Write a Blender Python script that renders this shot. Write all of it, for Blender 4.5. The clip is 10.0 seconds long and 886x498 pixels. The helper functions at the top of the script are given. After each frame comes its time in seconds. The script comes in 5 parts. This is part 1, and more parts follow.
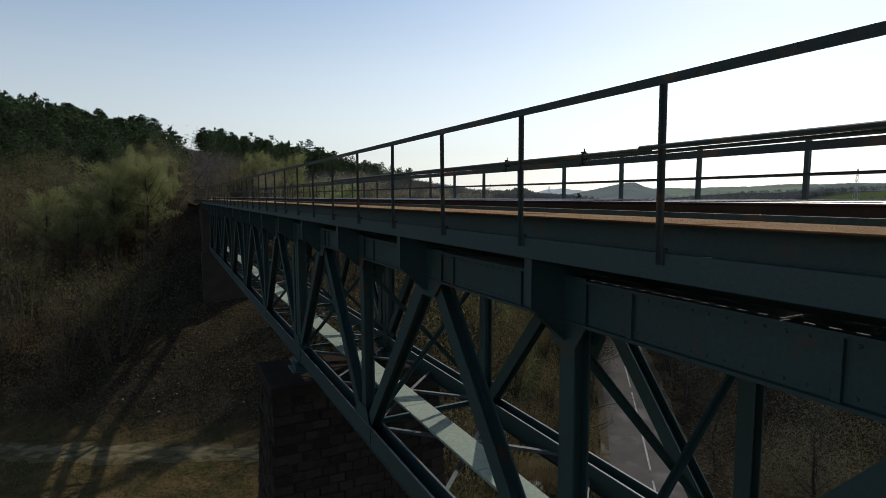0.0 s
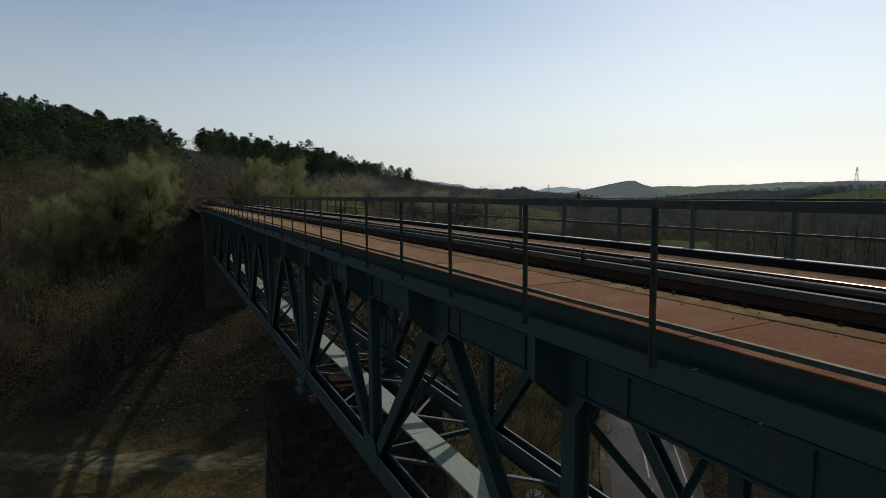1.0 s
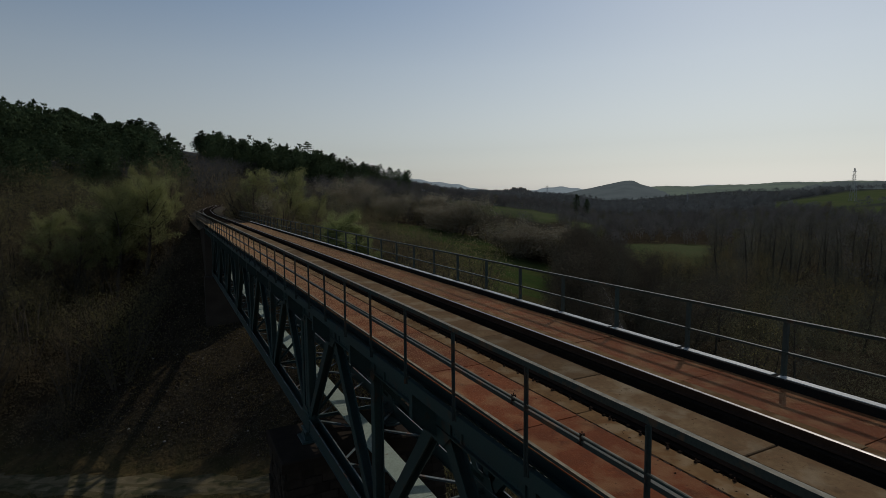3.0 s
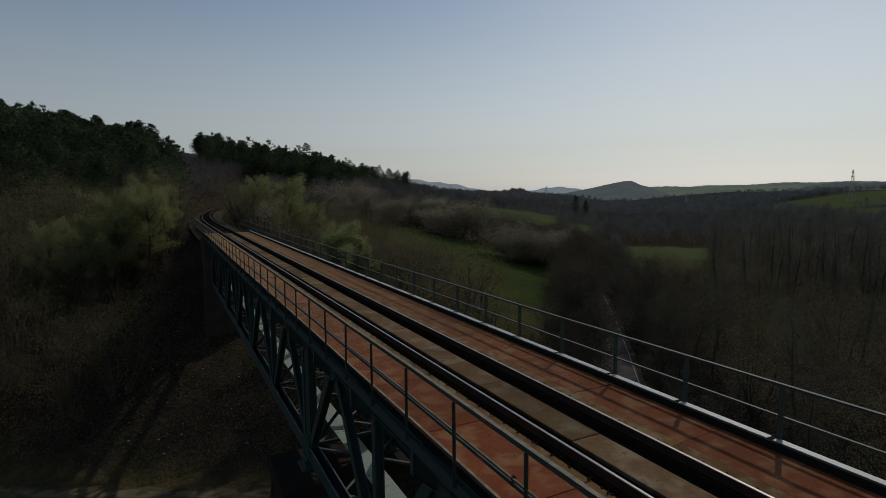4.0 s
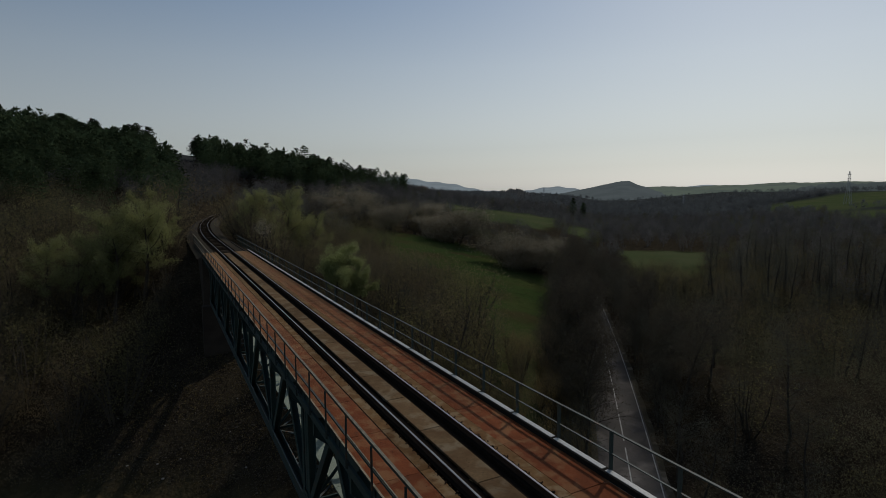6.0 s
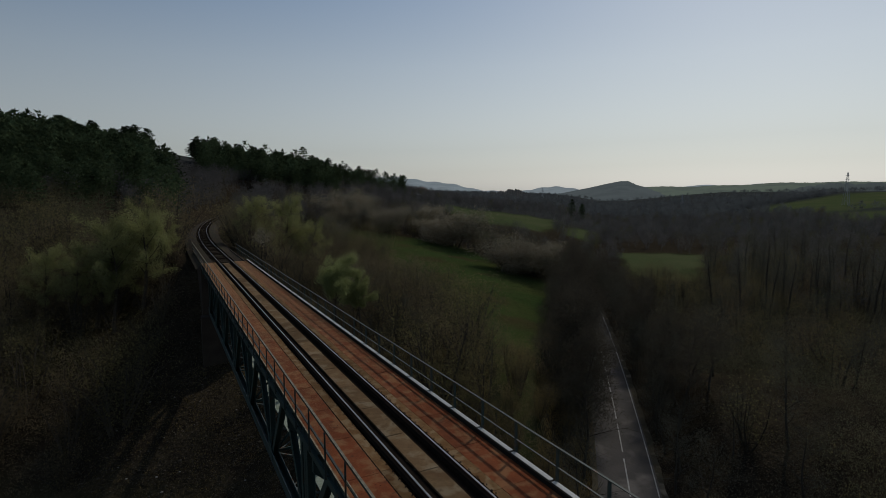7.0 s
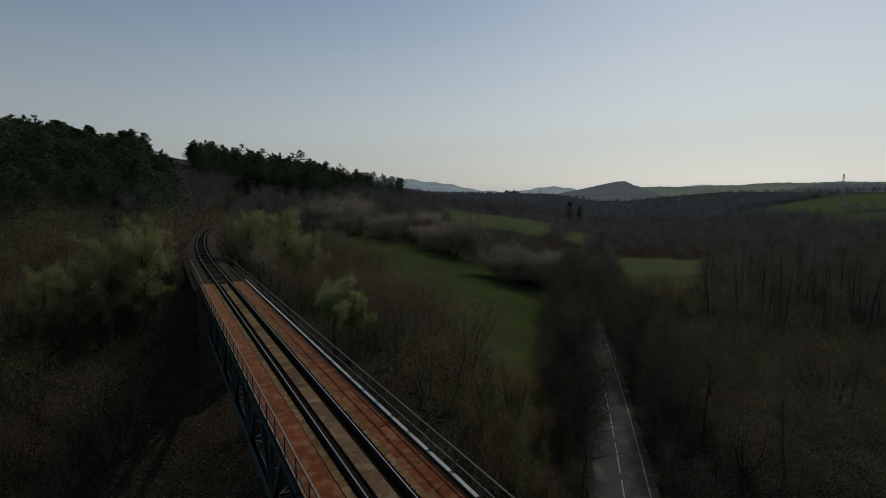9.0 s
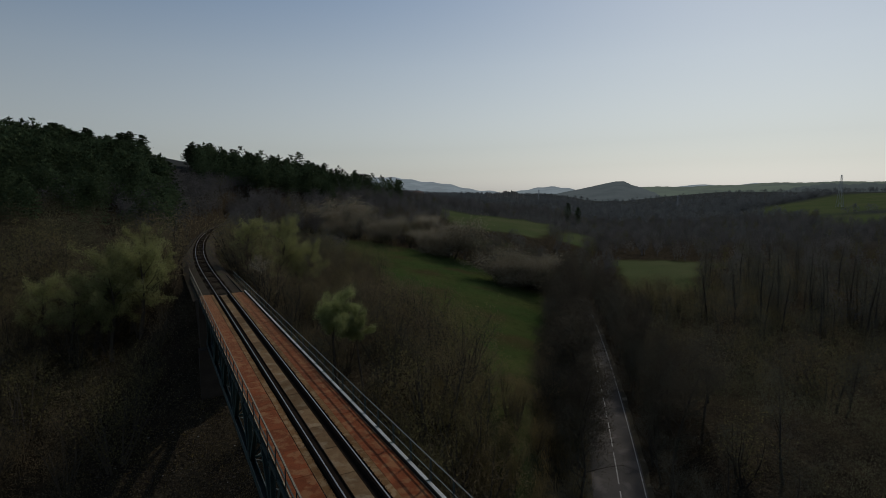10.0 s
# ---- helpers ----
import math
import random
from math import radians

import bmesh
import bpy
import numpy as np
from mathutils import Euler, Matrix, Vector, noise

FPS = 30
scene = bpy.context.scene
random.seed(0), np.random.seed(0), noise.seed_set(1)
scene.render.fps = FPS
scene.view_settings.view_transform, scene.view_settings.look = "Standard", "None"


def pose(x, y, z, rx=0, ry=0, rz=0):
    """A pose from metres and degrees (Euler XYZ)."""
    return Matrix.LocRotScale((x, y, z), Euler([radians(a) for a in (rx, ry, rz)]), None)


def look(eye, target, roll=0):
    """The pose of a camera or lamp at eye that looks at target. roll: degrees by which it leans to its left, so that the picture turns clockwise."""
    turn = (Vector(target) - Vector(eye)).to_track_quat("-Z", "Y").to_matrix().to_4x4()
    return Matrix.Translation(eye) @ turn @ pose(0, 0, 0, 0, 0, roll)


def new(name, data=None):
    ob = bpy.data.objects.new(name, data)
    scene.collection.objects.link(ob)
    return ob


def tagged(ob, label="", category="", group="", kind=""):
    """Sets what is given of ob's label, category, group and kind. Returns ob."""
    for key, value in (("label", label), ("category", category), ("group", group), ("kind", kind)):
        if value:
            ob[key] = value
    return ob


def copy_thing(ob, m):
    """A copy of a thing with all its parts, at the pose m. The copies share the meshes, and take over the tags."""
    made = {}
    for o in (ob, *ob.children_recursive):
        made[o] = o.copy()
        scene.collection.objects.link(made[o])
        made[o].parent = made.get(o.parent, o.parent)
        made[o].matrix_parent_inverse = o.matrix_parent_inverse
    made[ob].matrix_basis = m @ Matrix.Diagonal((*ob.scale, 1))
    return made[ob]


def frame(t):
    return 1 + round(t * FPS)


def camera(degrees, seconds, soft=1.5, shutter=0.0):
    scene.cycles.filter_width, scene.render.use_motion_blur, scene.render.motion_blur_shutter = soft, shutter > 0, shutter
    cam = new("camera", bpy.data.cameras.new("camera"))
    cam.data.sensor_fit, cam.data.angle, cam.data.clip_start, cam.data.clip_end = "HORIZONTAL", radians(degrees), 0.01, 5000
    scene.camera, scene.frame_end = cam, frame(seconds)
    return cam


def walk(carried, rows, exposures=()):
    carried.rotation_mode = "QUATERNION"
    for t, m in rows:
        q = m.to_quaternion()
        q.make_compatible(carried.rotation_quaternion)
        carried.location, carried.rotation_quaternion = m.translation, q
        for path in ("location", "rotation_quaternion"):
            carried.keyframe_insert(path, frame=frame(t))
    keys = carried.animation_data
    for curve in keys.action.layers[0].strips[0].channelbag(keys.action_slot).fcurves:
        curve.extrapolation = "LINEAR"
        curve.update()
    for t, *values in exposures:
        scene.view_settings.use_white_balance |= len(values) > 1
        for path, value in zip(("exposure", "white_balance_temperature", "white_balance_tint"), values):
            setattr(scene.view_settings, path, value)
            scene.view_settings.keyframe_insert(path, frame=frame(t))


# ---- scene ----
cam = camera(78.74, 10.0, 0.5)
PATH = [
    (0.0, -6.300, -0.157, 0.209, 84.417, 0.193, -27.036),
    (0.5, -6.448, -0.310, 0.696, 84.330, 0.290, -27.084),
    (1.0, -6.580, -0.440, 1.230, 84.253, 0.329, -27.086),
    (1.5, -6.643, -0.516, 1.712, 84.184, 0.346, -27.106),
    (2.0, -6.659, -0.534, 2.230, 84.132, 0.375, -27.112),
    (2.5, -6.676, -0.515, 2.743, 84.182, 0.375, -27.173),
    (4.0, -6.710, -0.503, 4.438, 84.205, 0.332, -27.338),
    (4.5, -6.734, -0.507, 5.006, 84.183, 0.305, -27.394),
    (5.0, -6.701, -0.474, 5.617, 84.182, 0.299, -27.442),
    (5.5, -6.716, -0.478, 6.230, 84.158, 0.303, -27.511),
    (7.0, -6.673, -0.411, 8.083, 84.105, 0.296, -27.694),
    (7.5, -6.680, -0.386, 8.695, 84.089, 0.281, -27.771),
    (8.0, -6.679, -0.374, 9.278, 84.075, 0.286, -27.852),
    (8.5, -6.670, -0.329, 9.877, 84.078, 0.318, -27.901),
    (9.0, -6.666, -0.301, 10.568, 84.091, 0.368, -27.951),
    (9.5, -6.677, -0.325, 11.204, 84.090, 0.412, -27.999),
    (10.0, -6.706, -0.326, 11.890, 84.077, 0.434, -28.111),
]
EXPOSURES = [(0.0, -0.25), (0.5, -0.38), (1.0, -0.57), (1.5, -0.68), (2.0, -0.88), (2.5, -1.03), (4.0, -1.13), (10.0, -1.12)]
walk(cam, [(t, pose(x, y, z, rx, ry, rz)) for t, x, y, z, rx, ry, rz in PATH], EXPOSURES)

# ---- light: clear hazy spring sky, sun high in front and to the right ----
SUN_DIR = Vector((0.866 * math.cos(radians(43)), 0.5 * math.cos(radians(43)), math.sin(radians(43))))
world = bpy.data.worlds.new("sky")
scene.world = world
world.use_nodes = True
wn, wl = world.node_tree.nodes, world.node_tree.links
sky = wn.new("ShaderNodeTexSky")
sky.sky_type = "NISHITA"
sky.sun_disc = False
sky.sun_elevation = radians(43)
sky.sun_rotation = math.atan2(SUN_DIR.x, SUN_DIR.y)
sky.altitude, sky.air_density, sky.dust_density, sky.ozone_density = 200, 1.0, 1.0, 2.0
wn["Background"].inputs["Strength"].default_value = 0.15
haze = wn.new("ShaderNodeHueSaturation")          # spring haze takes colour out of the sky
coord, axes, rise = wn.new("ShaderNodeTexCoord"), wn.new("ShaderNodeSeparateXYZ"), wn.new("ShaderNodeMapRange")
rise.inputs["From Min"].default_value, rise.inputs["From Max"].default_value = 0.0, 0.35
rise.inputs["To Min"].default_value, rise.inputs["To Max"].default_value = 0.22, 0.95
wl.new(coord.outputs["Generated"], axes.inputs["Vector"])
wl.new(axes.outputs["Z"], rise.inputs["Value"])
wl.new(rise.outputs["Result"], haze.inputs["Saturation"])
tint = wn.new("ShaderNodeMix")
tint.data_type, tint.blend_type = "RGBA", "MULTIPLY"
tint.inputs["Factor"].default_value = 1.0
veil, low_air = wn.new("ShaderNodeMix"), wn.new("ShaderNodeMapRange")     # dull air near the horizon
veil.data_type = "RGBA"
veil.inputs["A"].default_value, veil.inputs["B"].default_value = (0.835, 0.85, 0.845, 1), (1.02, 1.015, 0.955, 1)
low_air.inputs["From Min"].default_value, low_air.inputs["From Max"].default_value = 0.0, 0.22
wl.new(axes.outputs["Z"], low_air.inputs["Value"])
wl.new(low_air.outputs["Result"], veil.inputs["Factor"])
wl.new(veil.outputs["Result"], tint.inputs["B"])
wl.new(sky.outputs["Color"], haze.inputs["Color"])
wl.new(haze.outputs["Color"], tint.inputs["A"])
wl.new(tint.outputs["Result"], wn["Background"].inputs["Color"])
sun = new("sun", bpy.data.lights.new("sun", "SUN"))
sun.data.energy, sun.data.angle, sun.data.color = 2.45, radians(0.6), (1.0, 0.93, 0.82)
sun.matrix_world = look(SUN_DIR * 300, (0, 0, 0))


# ---- materials ----
def material(name, base, second=None, rough=0.8, metal=0.0, scale=1.0, fine=12.0, bump=0.2, bump_scale=30.0, third=None, third_at=0.62,
             third_scale=0.7, island=0.0, objects=0.0, spec=0.5, dust=0.0, top=None, stains=None):
    """A procedural surface: two noises mix base and second, a third colour comes as patches; bump for grain."""
    m = bpy.data.materials.new(name)
    m.use_nodes = True
    n, l = m.node_tree.nodes, m.node_tree.links
    b = n["Principled BSDF"]
    geo = n.new("ShaderNodeNewGeometry")
    pos = geo.outputs["Position"]

    def noise_at(s, detail=5.0):
        t = n.new("ShaderNodeTexNoise")
        t.inputs["Scale"].default_value, t.inputs["Detail"].default_value = s, detail
        l.new(pos, t.inputs["Vector"])
        return t.outputs["Fac"]

    def ramp(fac, lo, hi):
        r = n.new("ShaderNodeMapRange")
        r.inputs["From Min"].default_value, r.inputs["From Max"].default_value = lo, hi
        l.new(fac, r.inputs["Value"])
        return r.outputs["Result"]

    def mixed(fac, a, c):
        x = n.new("ShaderNodeMix")
        x.data_type = "RGBA"
        if isinstance(fac, float):
            x.inputs["Factor"].default_value = fac
        else:
            l.new(fac, x.inputs["Factor"])
        for sock, v in ((x.inputs["A"], a), (x.inputs["B"], c)):
            if isinstance(v, tuple):
                sock.default_value = (*v, 1)
            else:
                l.new(v, sock)
        return x.outputs["Result"]

    second = second or tuple(v * 0.7 for v in base)
    col = mixed(ramp(noise_at(scale), 0.35, 0.65), base, second)
    col = mixed(ramp(noise_at(fine, 3.0), 0.3, 0.9), col, tuple(v * 0.6 for v in base))
    if third:
        col = mixed(ramp(noise_at(third_scale, 6.0), third_at - 0.06, third_at + 0.06), col, third)
    if island or objects:
        src = geo.outputs["Random Per Island"]
        if objects:
            info = n.new("ShaderNodeObjectInfo")
            src = info.outputs["Random"]
        amount = island or objects
        hsv = n.new("ShaderNodeHueSaturation")
        l.new(ramp(src, 0.0, 1.0), hsv.inputs["Value"])
        hsv.inputs["Value"].default_value = 1.0
        rr = n.new("ShaderNodeMapRange")
        rr.inputs["To Min"].default_value, rr.inputs["To Max"].default_value = 1 - amount, 1 + amount
        l.new(src, rr.inputs["Value"])
        l.new(rr.outputs["Result"], hsv.inputs["Value"])
        l.new(col, hsv.inputs["Color"])
        col = hsv.outputs["Color"]
    if top:                                        # sunlit tops painted in: level faces take a paler colour
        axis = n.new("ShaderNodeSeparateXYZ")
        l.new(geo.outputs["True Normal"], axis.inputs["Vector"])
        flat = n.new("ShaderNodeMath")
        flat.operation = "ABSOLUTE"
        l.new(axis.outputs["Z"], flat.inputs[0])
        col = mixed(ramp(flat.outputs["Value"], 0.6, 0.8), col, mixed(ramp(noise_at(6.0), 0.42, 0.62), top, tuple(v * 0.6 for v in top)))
    if stains:                                     # dark blots of oil and brake dust, and small pits
        col = mixed(ramp(noise_at(2.6, 8.0), 0.6, 0.7), col, mixed(0.55, col, stains))
        col = mixed(ramp(noise_at(17.0, 2.0), 0.68, 0.74), col, stains)
    l.new(col, b.inputs["Base Color"])
    b.inputs["Roughness"].default_value, b.inputs["Metallic"].default_value = rough, metal
    b.inputs["Specular IOR Level"].default_value = spec
    if dust:                                       # a film of pale dust, seen at a low angle
        b.inputs["Sheen Weight"].default_value, b.inputs["Sheen Roughness"].default_value = dust, 0.2
        b.inputs["Sheen Tint"].default_value = (1.0, 0.68, 0.34, 1)
    if bump:
        bp = n.new("ShaderNodeBump")
        bp.inputs["Strength"].default_value, bp.inputs["Distance"].default_value = bump, 0.02
        height = noise_at(bump_scale, 3.0)
        l.new(height, bp.inputs["Height"])
        l.new(bp.outputs["Normal"], b.inputs["Normal"])
    return m


STEEL = material("painted_steel", (0.025, 0.06, 0.057), (0.032, 0.052, 0.049), 0.5, 0.0, 0.9, 25, 0.12, 60, third=(0.07, 0.042, 0.026), third_at=0.67, third_scale=2.2)
# paler copy of the bridge steel, sunlight painted into its colour
STEEL_SUNLIT = material("sunlit_painted_steel", (0.13, 0.16, 0.16), (0.10, 0.13, 0.13), 0.45, 0.0, 1.5, 25, 0.12, 60, third=(0.13, 0.06, 0.03), third_at=0.6, third_scale=3.0)
RAILING = material("railing_steel", (0.045, 0.07, 0.063), (0.058, 0.064, 0.052), 0.55, 0.0, 1.2, 30, 0.08, 60, third=(0.11, 0.065, 0.038), third_at=0.68, third_scale=3.5, spec=0.25)
# top: paler colour painted on the upper faces that catch the sun
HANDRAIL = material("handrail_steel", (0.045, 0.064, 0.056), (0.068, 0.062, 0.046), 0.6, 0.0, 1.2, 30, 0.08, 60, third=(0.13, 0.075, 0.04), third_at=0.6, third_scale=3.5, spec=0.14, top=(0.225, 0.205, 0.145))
POST = material("rust_streaked_post_steel", (0.042, 0.06, 0.055), (0.06, 0.058, 0.047), 0.6, 0.0, 2.0, 30, 0.08, 60, third=(0.125, 0.068, 0.036), third_at=0.61, third_scale=3.0, spec=0.2)
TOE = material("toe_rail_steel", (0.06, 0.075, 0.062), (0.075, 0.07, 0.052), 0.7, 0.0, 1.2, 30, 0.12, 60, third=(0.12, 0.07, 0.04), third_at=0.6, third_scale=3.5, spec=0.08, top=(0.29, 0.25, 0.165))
# sun sheen on the kerb's top painted in as a pale colour
KERB_TOP = material("kerb_top_steel", (0.496, 0.496, 0.464), (0.384, 0.384, 0.36), 0.4, 0.0, 1.5, 20, 0.1, 60, third=(0.2, 0.136, 0.088), third_at=0.72, third_scale=2.0)
RUST = material("rusty_red_plate", (0.225, 0.064, 0.024), (0.15, 0.044, 0.018), 0.8, 0.0, 1.4, 26, 0.35, 70, third=(0.225, 0.1, 0.044), third_at=0.55, third_scale=1.7, objects=0.13, spec=0.05, dust=0.95, stains=(0.07, 0.03, 0.016))
STRIP = material("worn_brown_plate", (0.2, 0.117, 0.052), (0.14, 0.07, 0.03), 0.85, 0.0, 2.2, 10, 0.3, 70, third=(0.215, 0.146, 0.08), third_at=0.55, third_scale=2.3, objects=0.2, spec=0.02, dust=0.3, stains=(0.06, 0.034, 0.02))
SLAB = material("stained_concrete", (0.2, 0.132, 0.07), (0.14, 0.082, 0.042), 0.9, 0.0, 1.9, 14, 0.3, 60, third=(0.225, 0.17, 0.105), third_at=0.58, third_scale=1.3, objects=0.25, spec=0.02, stains=(0.08, 0.045, 0.024))
KERB = material("dark_kerb_steel", (0.016, 0.018, 0.017), (0.026, 0.02, 0.016), 0.9, 0.0, 1.2, 20, 0.15, 60, spec=0.03)
RAIL_SIDE = material("rusty_rail", (0.062, 0.038, 0.025), (0.04, 0.025, 0.018), 0.9, 0.0, 2, 20, 0.2, 80, spec=0.05)
RAIL_TOP = material("polished_rail", (0.42, 0.40, 0.38), (0.3, 0.28, 0.26), 0.33, 1.0, 3, 40, 0.03, 90)
TIMBER = material("tarred_timber", (0.018, 0.014, 0.011), (0.03, 0.022, 0.016), 0.95, 0.0, 3, 25, 0.3, 50, spec=0.0)
PLANK = material("weathered_planking", (0.335, 0.395, 0.32), (0.27, 0.325, 0.262), 0.85, 0.0, 0.9, 14, 0.2, 50, third=(0.176, 0.136, 0.096), third_at=0.72, third_scale=5.0)
STONE = material("masonry_stone", (0.046, 0.036, 0.028), (0.032, 0.025, 0.02), 0.95, 0.0, 1.2, 10, 0.5, 20, third=(0.06, 0.048, 0.036), third_at=0.78, third_scale=1.5, objects=0.3, spec=0.03)
MORTAR = material("mortar", (0.038, 0.031, 0.026), None, 0.95, 0.0, 2, 20, 0.3, 40, spec=0.03)
CONCRETE = material("abutment_concrete", (0.075, 0.06, 0.047), (0.05, 0.04, 0.032), 0.9, 0.0, 0.6, 8, 0.3, 30, spec=0.1)
BALLAST = material("ballast", (0.068, 0.0528, 0.0368), (0.044, 0.0352, 0.024), 0.95, 0.0, 1.0, 9, 0.8, 14, third=(0.048, 0.0496, 0.024), third_at=0.6, third_scale=0.5, spec=0.05)
ASPHALT = material("asphalt", (0.088, 0.079, 0.073), (0.06, 0.055, 0.051), 0.85, 0.0, 0.35, 6, 0.2, 60, third=(0.12, 0.108, 0.098), third_at=0.6, third_scale=0.3, spec=0.2)
PAINT = material("road_paint", (0.42, 0.42, 0.4), (0.25, 0.25, 0.235), 0.8, 0.0, 1.5, 10, 0.1, 40, spec=0.1)
DIRT = material("dirt_track", (0.138, 0.112, 0.061), (0.092, 0.078, 0.039), 0.95, 0.0, 0.5, 6, 0.5, 12, third=(0.048, 0.048, 0.0224), third_at=0.58, third_scale=0.9, spec=0.05)
RUT = material("wheel_rut_dirt", (0.19, 0.155, 0.092), (0.13, 0.106, 0.061), 0.95, 0.0, 0.8, 6, 0.5, 12, third=(0.068, 0.0624, 0.032), third_at=0.54, third_scale=0.9, spec=0.05)
SHOULDER = material("gravel_shoulder", (0.095, 0.08, 0.055), (0.045, 0.042, 0.025), 0.95, 0.0, 0.4, 8, 0.4, 14, third=(0.16, 0.14, 0.11), third_at=0.62, third_scale=0.4, spec=0.03)
BARK = material("bark", (0.085, 0.072, 0.055), (0.056, 0.047, 0.038), 0.95, 0.0, 2, 12, 0.4, 15, objects=0.25, spec=0.05)


def leafy(name, base, second, through_light=0.45, objects=0.2, patches=0.0):
    """Thin leaves: diffuse with light coming through."""
    m = bpy.data.materials.new(name)
    m.use_nodes = True
    n, l = m.node_tree.nodes, m.node_tree.links
    n.remove(n["Principled BSDF"])
    geo = n.new("ShaderNodeNewGeometry")
    x = n.new("ShaderNodeMix")
    x.data_type = "RGBA"
    x.inputs["A"].default_value, x.inputs["B"].default_value = (*base, 1), (*second, 1)
    l.new(geo.outputs["Random Per Island"], x.inputs["Factor"])
    info = n.new("ShaderNodeObjectInfo")
    rr = n.new("ShaderNodeMapRange")
    rr.inputs["To Min"].default_value, rr.inputs["To Max"].default_value = 1 - objects, 1 + objects
    l.new(info.outputs["Random"], rr.inputs["Value"])
    hsv = n.new("ShaderNodeHueSaturation")
    l.new(rr.outputs["Result"], hsv.inputs["Value"])
    l.new(x.outputs["Result"], hsv.inputs["Color"])
    tone = hsv.outputs["Color"]
    if patches:                                    # tree by tree differences within one wood
        big = n.new("ShaderNodeTexNoise")
        big.inputs["Scale"].default_value, big.inputs["Detail"].default_value = 0.11, 2.0
        l.new(geo.outputs["Position"], big.inputs["Vector"])
        span = n.new("ShaderNodeMapRange")
        span.inputs["From Min"].default_value, span.inputs["From Max"].default_value = 0.35, 0.65
        span.inputs["To Min"].default_value, span.inputs["To Max"].default_value = 1 - patches, 1 + patches
        l.new(big.outputs["Fac"], span.inputs["Value"])
        vary = n.new("ShaderNodeHueSaturation")
        l.new(span.outputs["Result"], vary.inputs["Value"])
        l.new(tone, vary.inputs["Color"])
        tone = vary.outputs["Color"]
    d, t, s = n.new("ShaderNodeBsdfDiffuse"), n.new("ShaderNodeBsdfTranslucent"), n.new("ShaderNodeMixShader")
    for sh in (d, t):
        l.new(tone, sh.inputs["Color"])
    s.inputs["Fac"].default_value = through_light
    l.new(d.outputs["BSDF"], s.inputs[1])
    l.new(t.outputs["BSDF"], s.inputs[2])
    l.new(s.outputs["Shader"], n["Material Output"].inputs["Surface"])
    return m


TWIG_BROWN = leafy("brown_twigs", (0.19, 0.15, 0.087), (0.12, 0.098, 0.06), 0.5, 0.3)
UNDER = leafy("dead_undergrowth", (0.075, 0.066, 0.042), (0.046, 0.043, 0.028), 0.5, 0.0, 0.35)
SHRUB = leafy("brown_shrub_twigs", (0.1195, 0.109, 0.065), (0.079, 0.0815, 0.048), 0.5, 0.0, 0.5)
SHRUB_WARM = leafy("warm_brown_shrub_twigs", (0.28, 0.21, 0.117), (0.19, 0.147, 0.084), 0.5, 0.0, 0.5)
TWIG_GREY = leafy("grey_twigs", (0.1145, 0.1135, 0.085), (0.0715, 0.0745, 0.0575), 0.5, 0.3)
TWIG_DARK = leafy("dark_twigs", (0.085, 0.074, 0.054), (0.055, 0.049, 0.037), 0.45, 0.25)
TWIG_OLIVE = leafy("budding_twigs", (0.17, 0.148, 0.074), (0.12, 0.11, 0.057), 0.5, 0.3)
LEAF_WILLOW = leafy("fresh_willow_leaves", (0.34, 0.34, 0.145), (0.222, 0.23, 0.097), 0.5)
LEAF_GOLD = leafy("golden_catkins", (0.235, 0.185, 0.085), (0.16, 0.128, 0.06), 0.5)
LEAF_FRESH = leafy("bright_new_leaves", (0.32, 0.345, 0.145), (0.23, 0.255, 0.108), 0.5)
LEAF_BUD = leafy("young_leaves", (0.185, 0.168, 0.07), (0.145, 0.122, 0.056), 0.45)
LEAF_PINE = leafy("pine_needles", (0.0358, 0.0538, 0.0269), (0.0582, 0.0762, 0.0376), 0.25, 0.25, 0.5)
BLOSSOM = leafy("white_blossom", (0.41, 0.375, 0.285), (0.21, 0.18, 0.125), 0.45)
GRASS_DRY = leafy("dry_grass_blades", (0.224, 0.168, 0.072), (0.128, 0.104, 0.04), 0.4)
# haze painted into both bare-crown colours, bluer in the distant one
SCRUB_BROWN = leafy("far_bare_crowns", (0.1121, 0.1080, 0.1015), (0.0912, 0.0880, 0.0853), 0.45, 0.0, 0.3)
SCRUB_HAZED = leafy("hazed_bare_crowns", (0.132, 0.14, 0.14), (0.115, 0.122, 0.124), 0.45, 0.0, 0.25)
SCRUB_GREEN = leafy("far_budding_crowns", (0.112, 0.104, 0.044), (0.08, 0.076, 0.0368), 0.3, 0.0, 0.3)

# ground: bare scrubby earth, green meadow where the cover attribute says so
GROUND = bpy.data.materials.new("valley_ground")
GROUND.use_nodes = True
gn, gl = GROUND.node_tree.nodes, GROUND.node_tree.links
gpos = gn.new("ShaderNodeNewGeometry").outputs["Position"]


def g_noise(s, detail=5.0):
    t = gn.new("ShaderNodeTexNoise")
    t.inputs["Scale"].default_value, t.inputs["Detail"].default_value = s, detail
    gl.new(gpos, t.inputs["Vector"])
    return t.outputs["Fac"]


def g_mix(fac, a, c):
    x = gn.new("ShaderNodeMix")
    x.data_type = "RGBA"
    gl.new(fac, x.inputs["Factor"])
    for sock, v in ((x.inputs["A"], a), (x.inputs["B"], c)):
        if isinstance(v, tuple):
            sock.default_value = (*v, 1)
        else:
            gl.new(v, sock)
    return x.outputs["Result"]


def g_ramp(fac, lo, hi):
    r = gn.new("ShaderNodeMapRange")
    r.inputs["From Min"].default_value, r.inputs["From Max"].default_value = lo, hi
    gl.new(fac, r.inputs["Value"])
    return r.outputs["Result"]


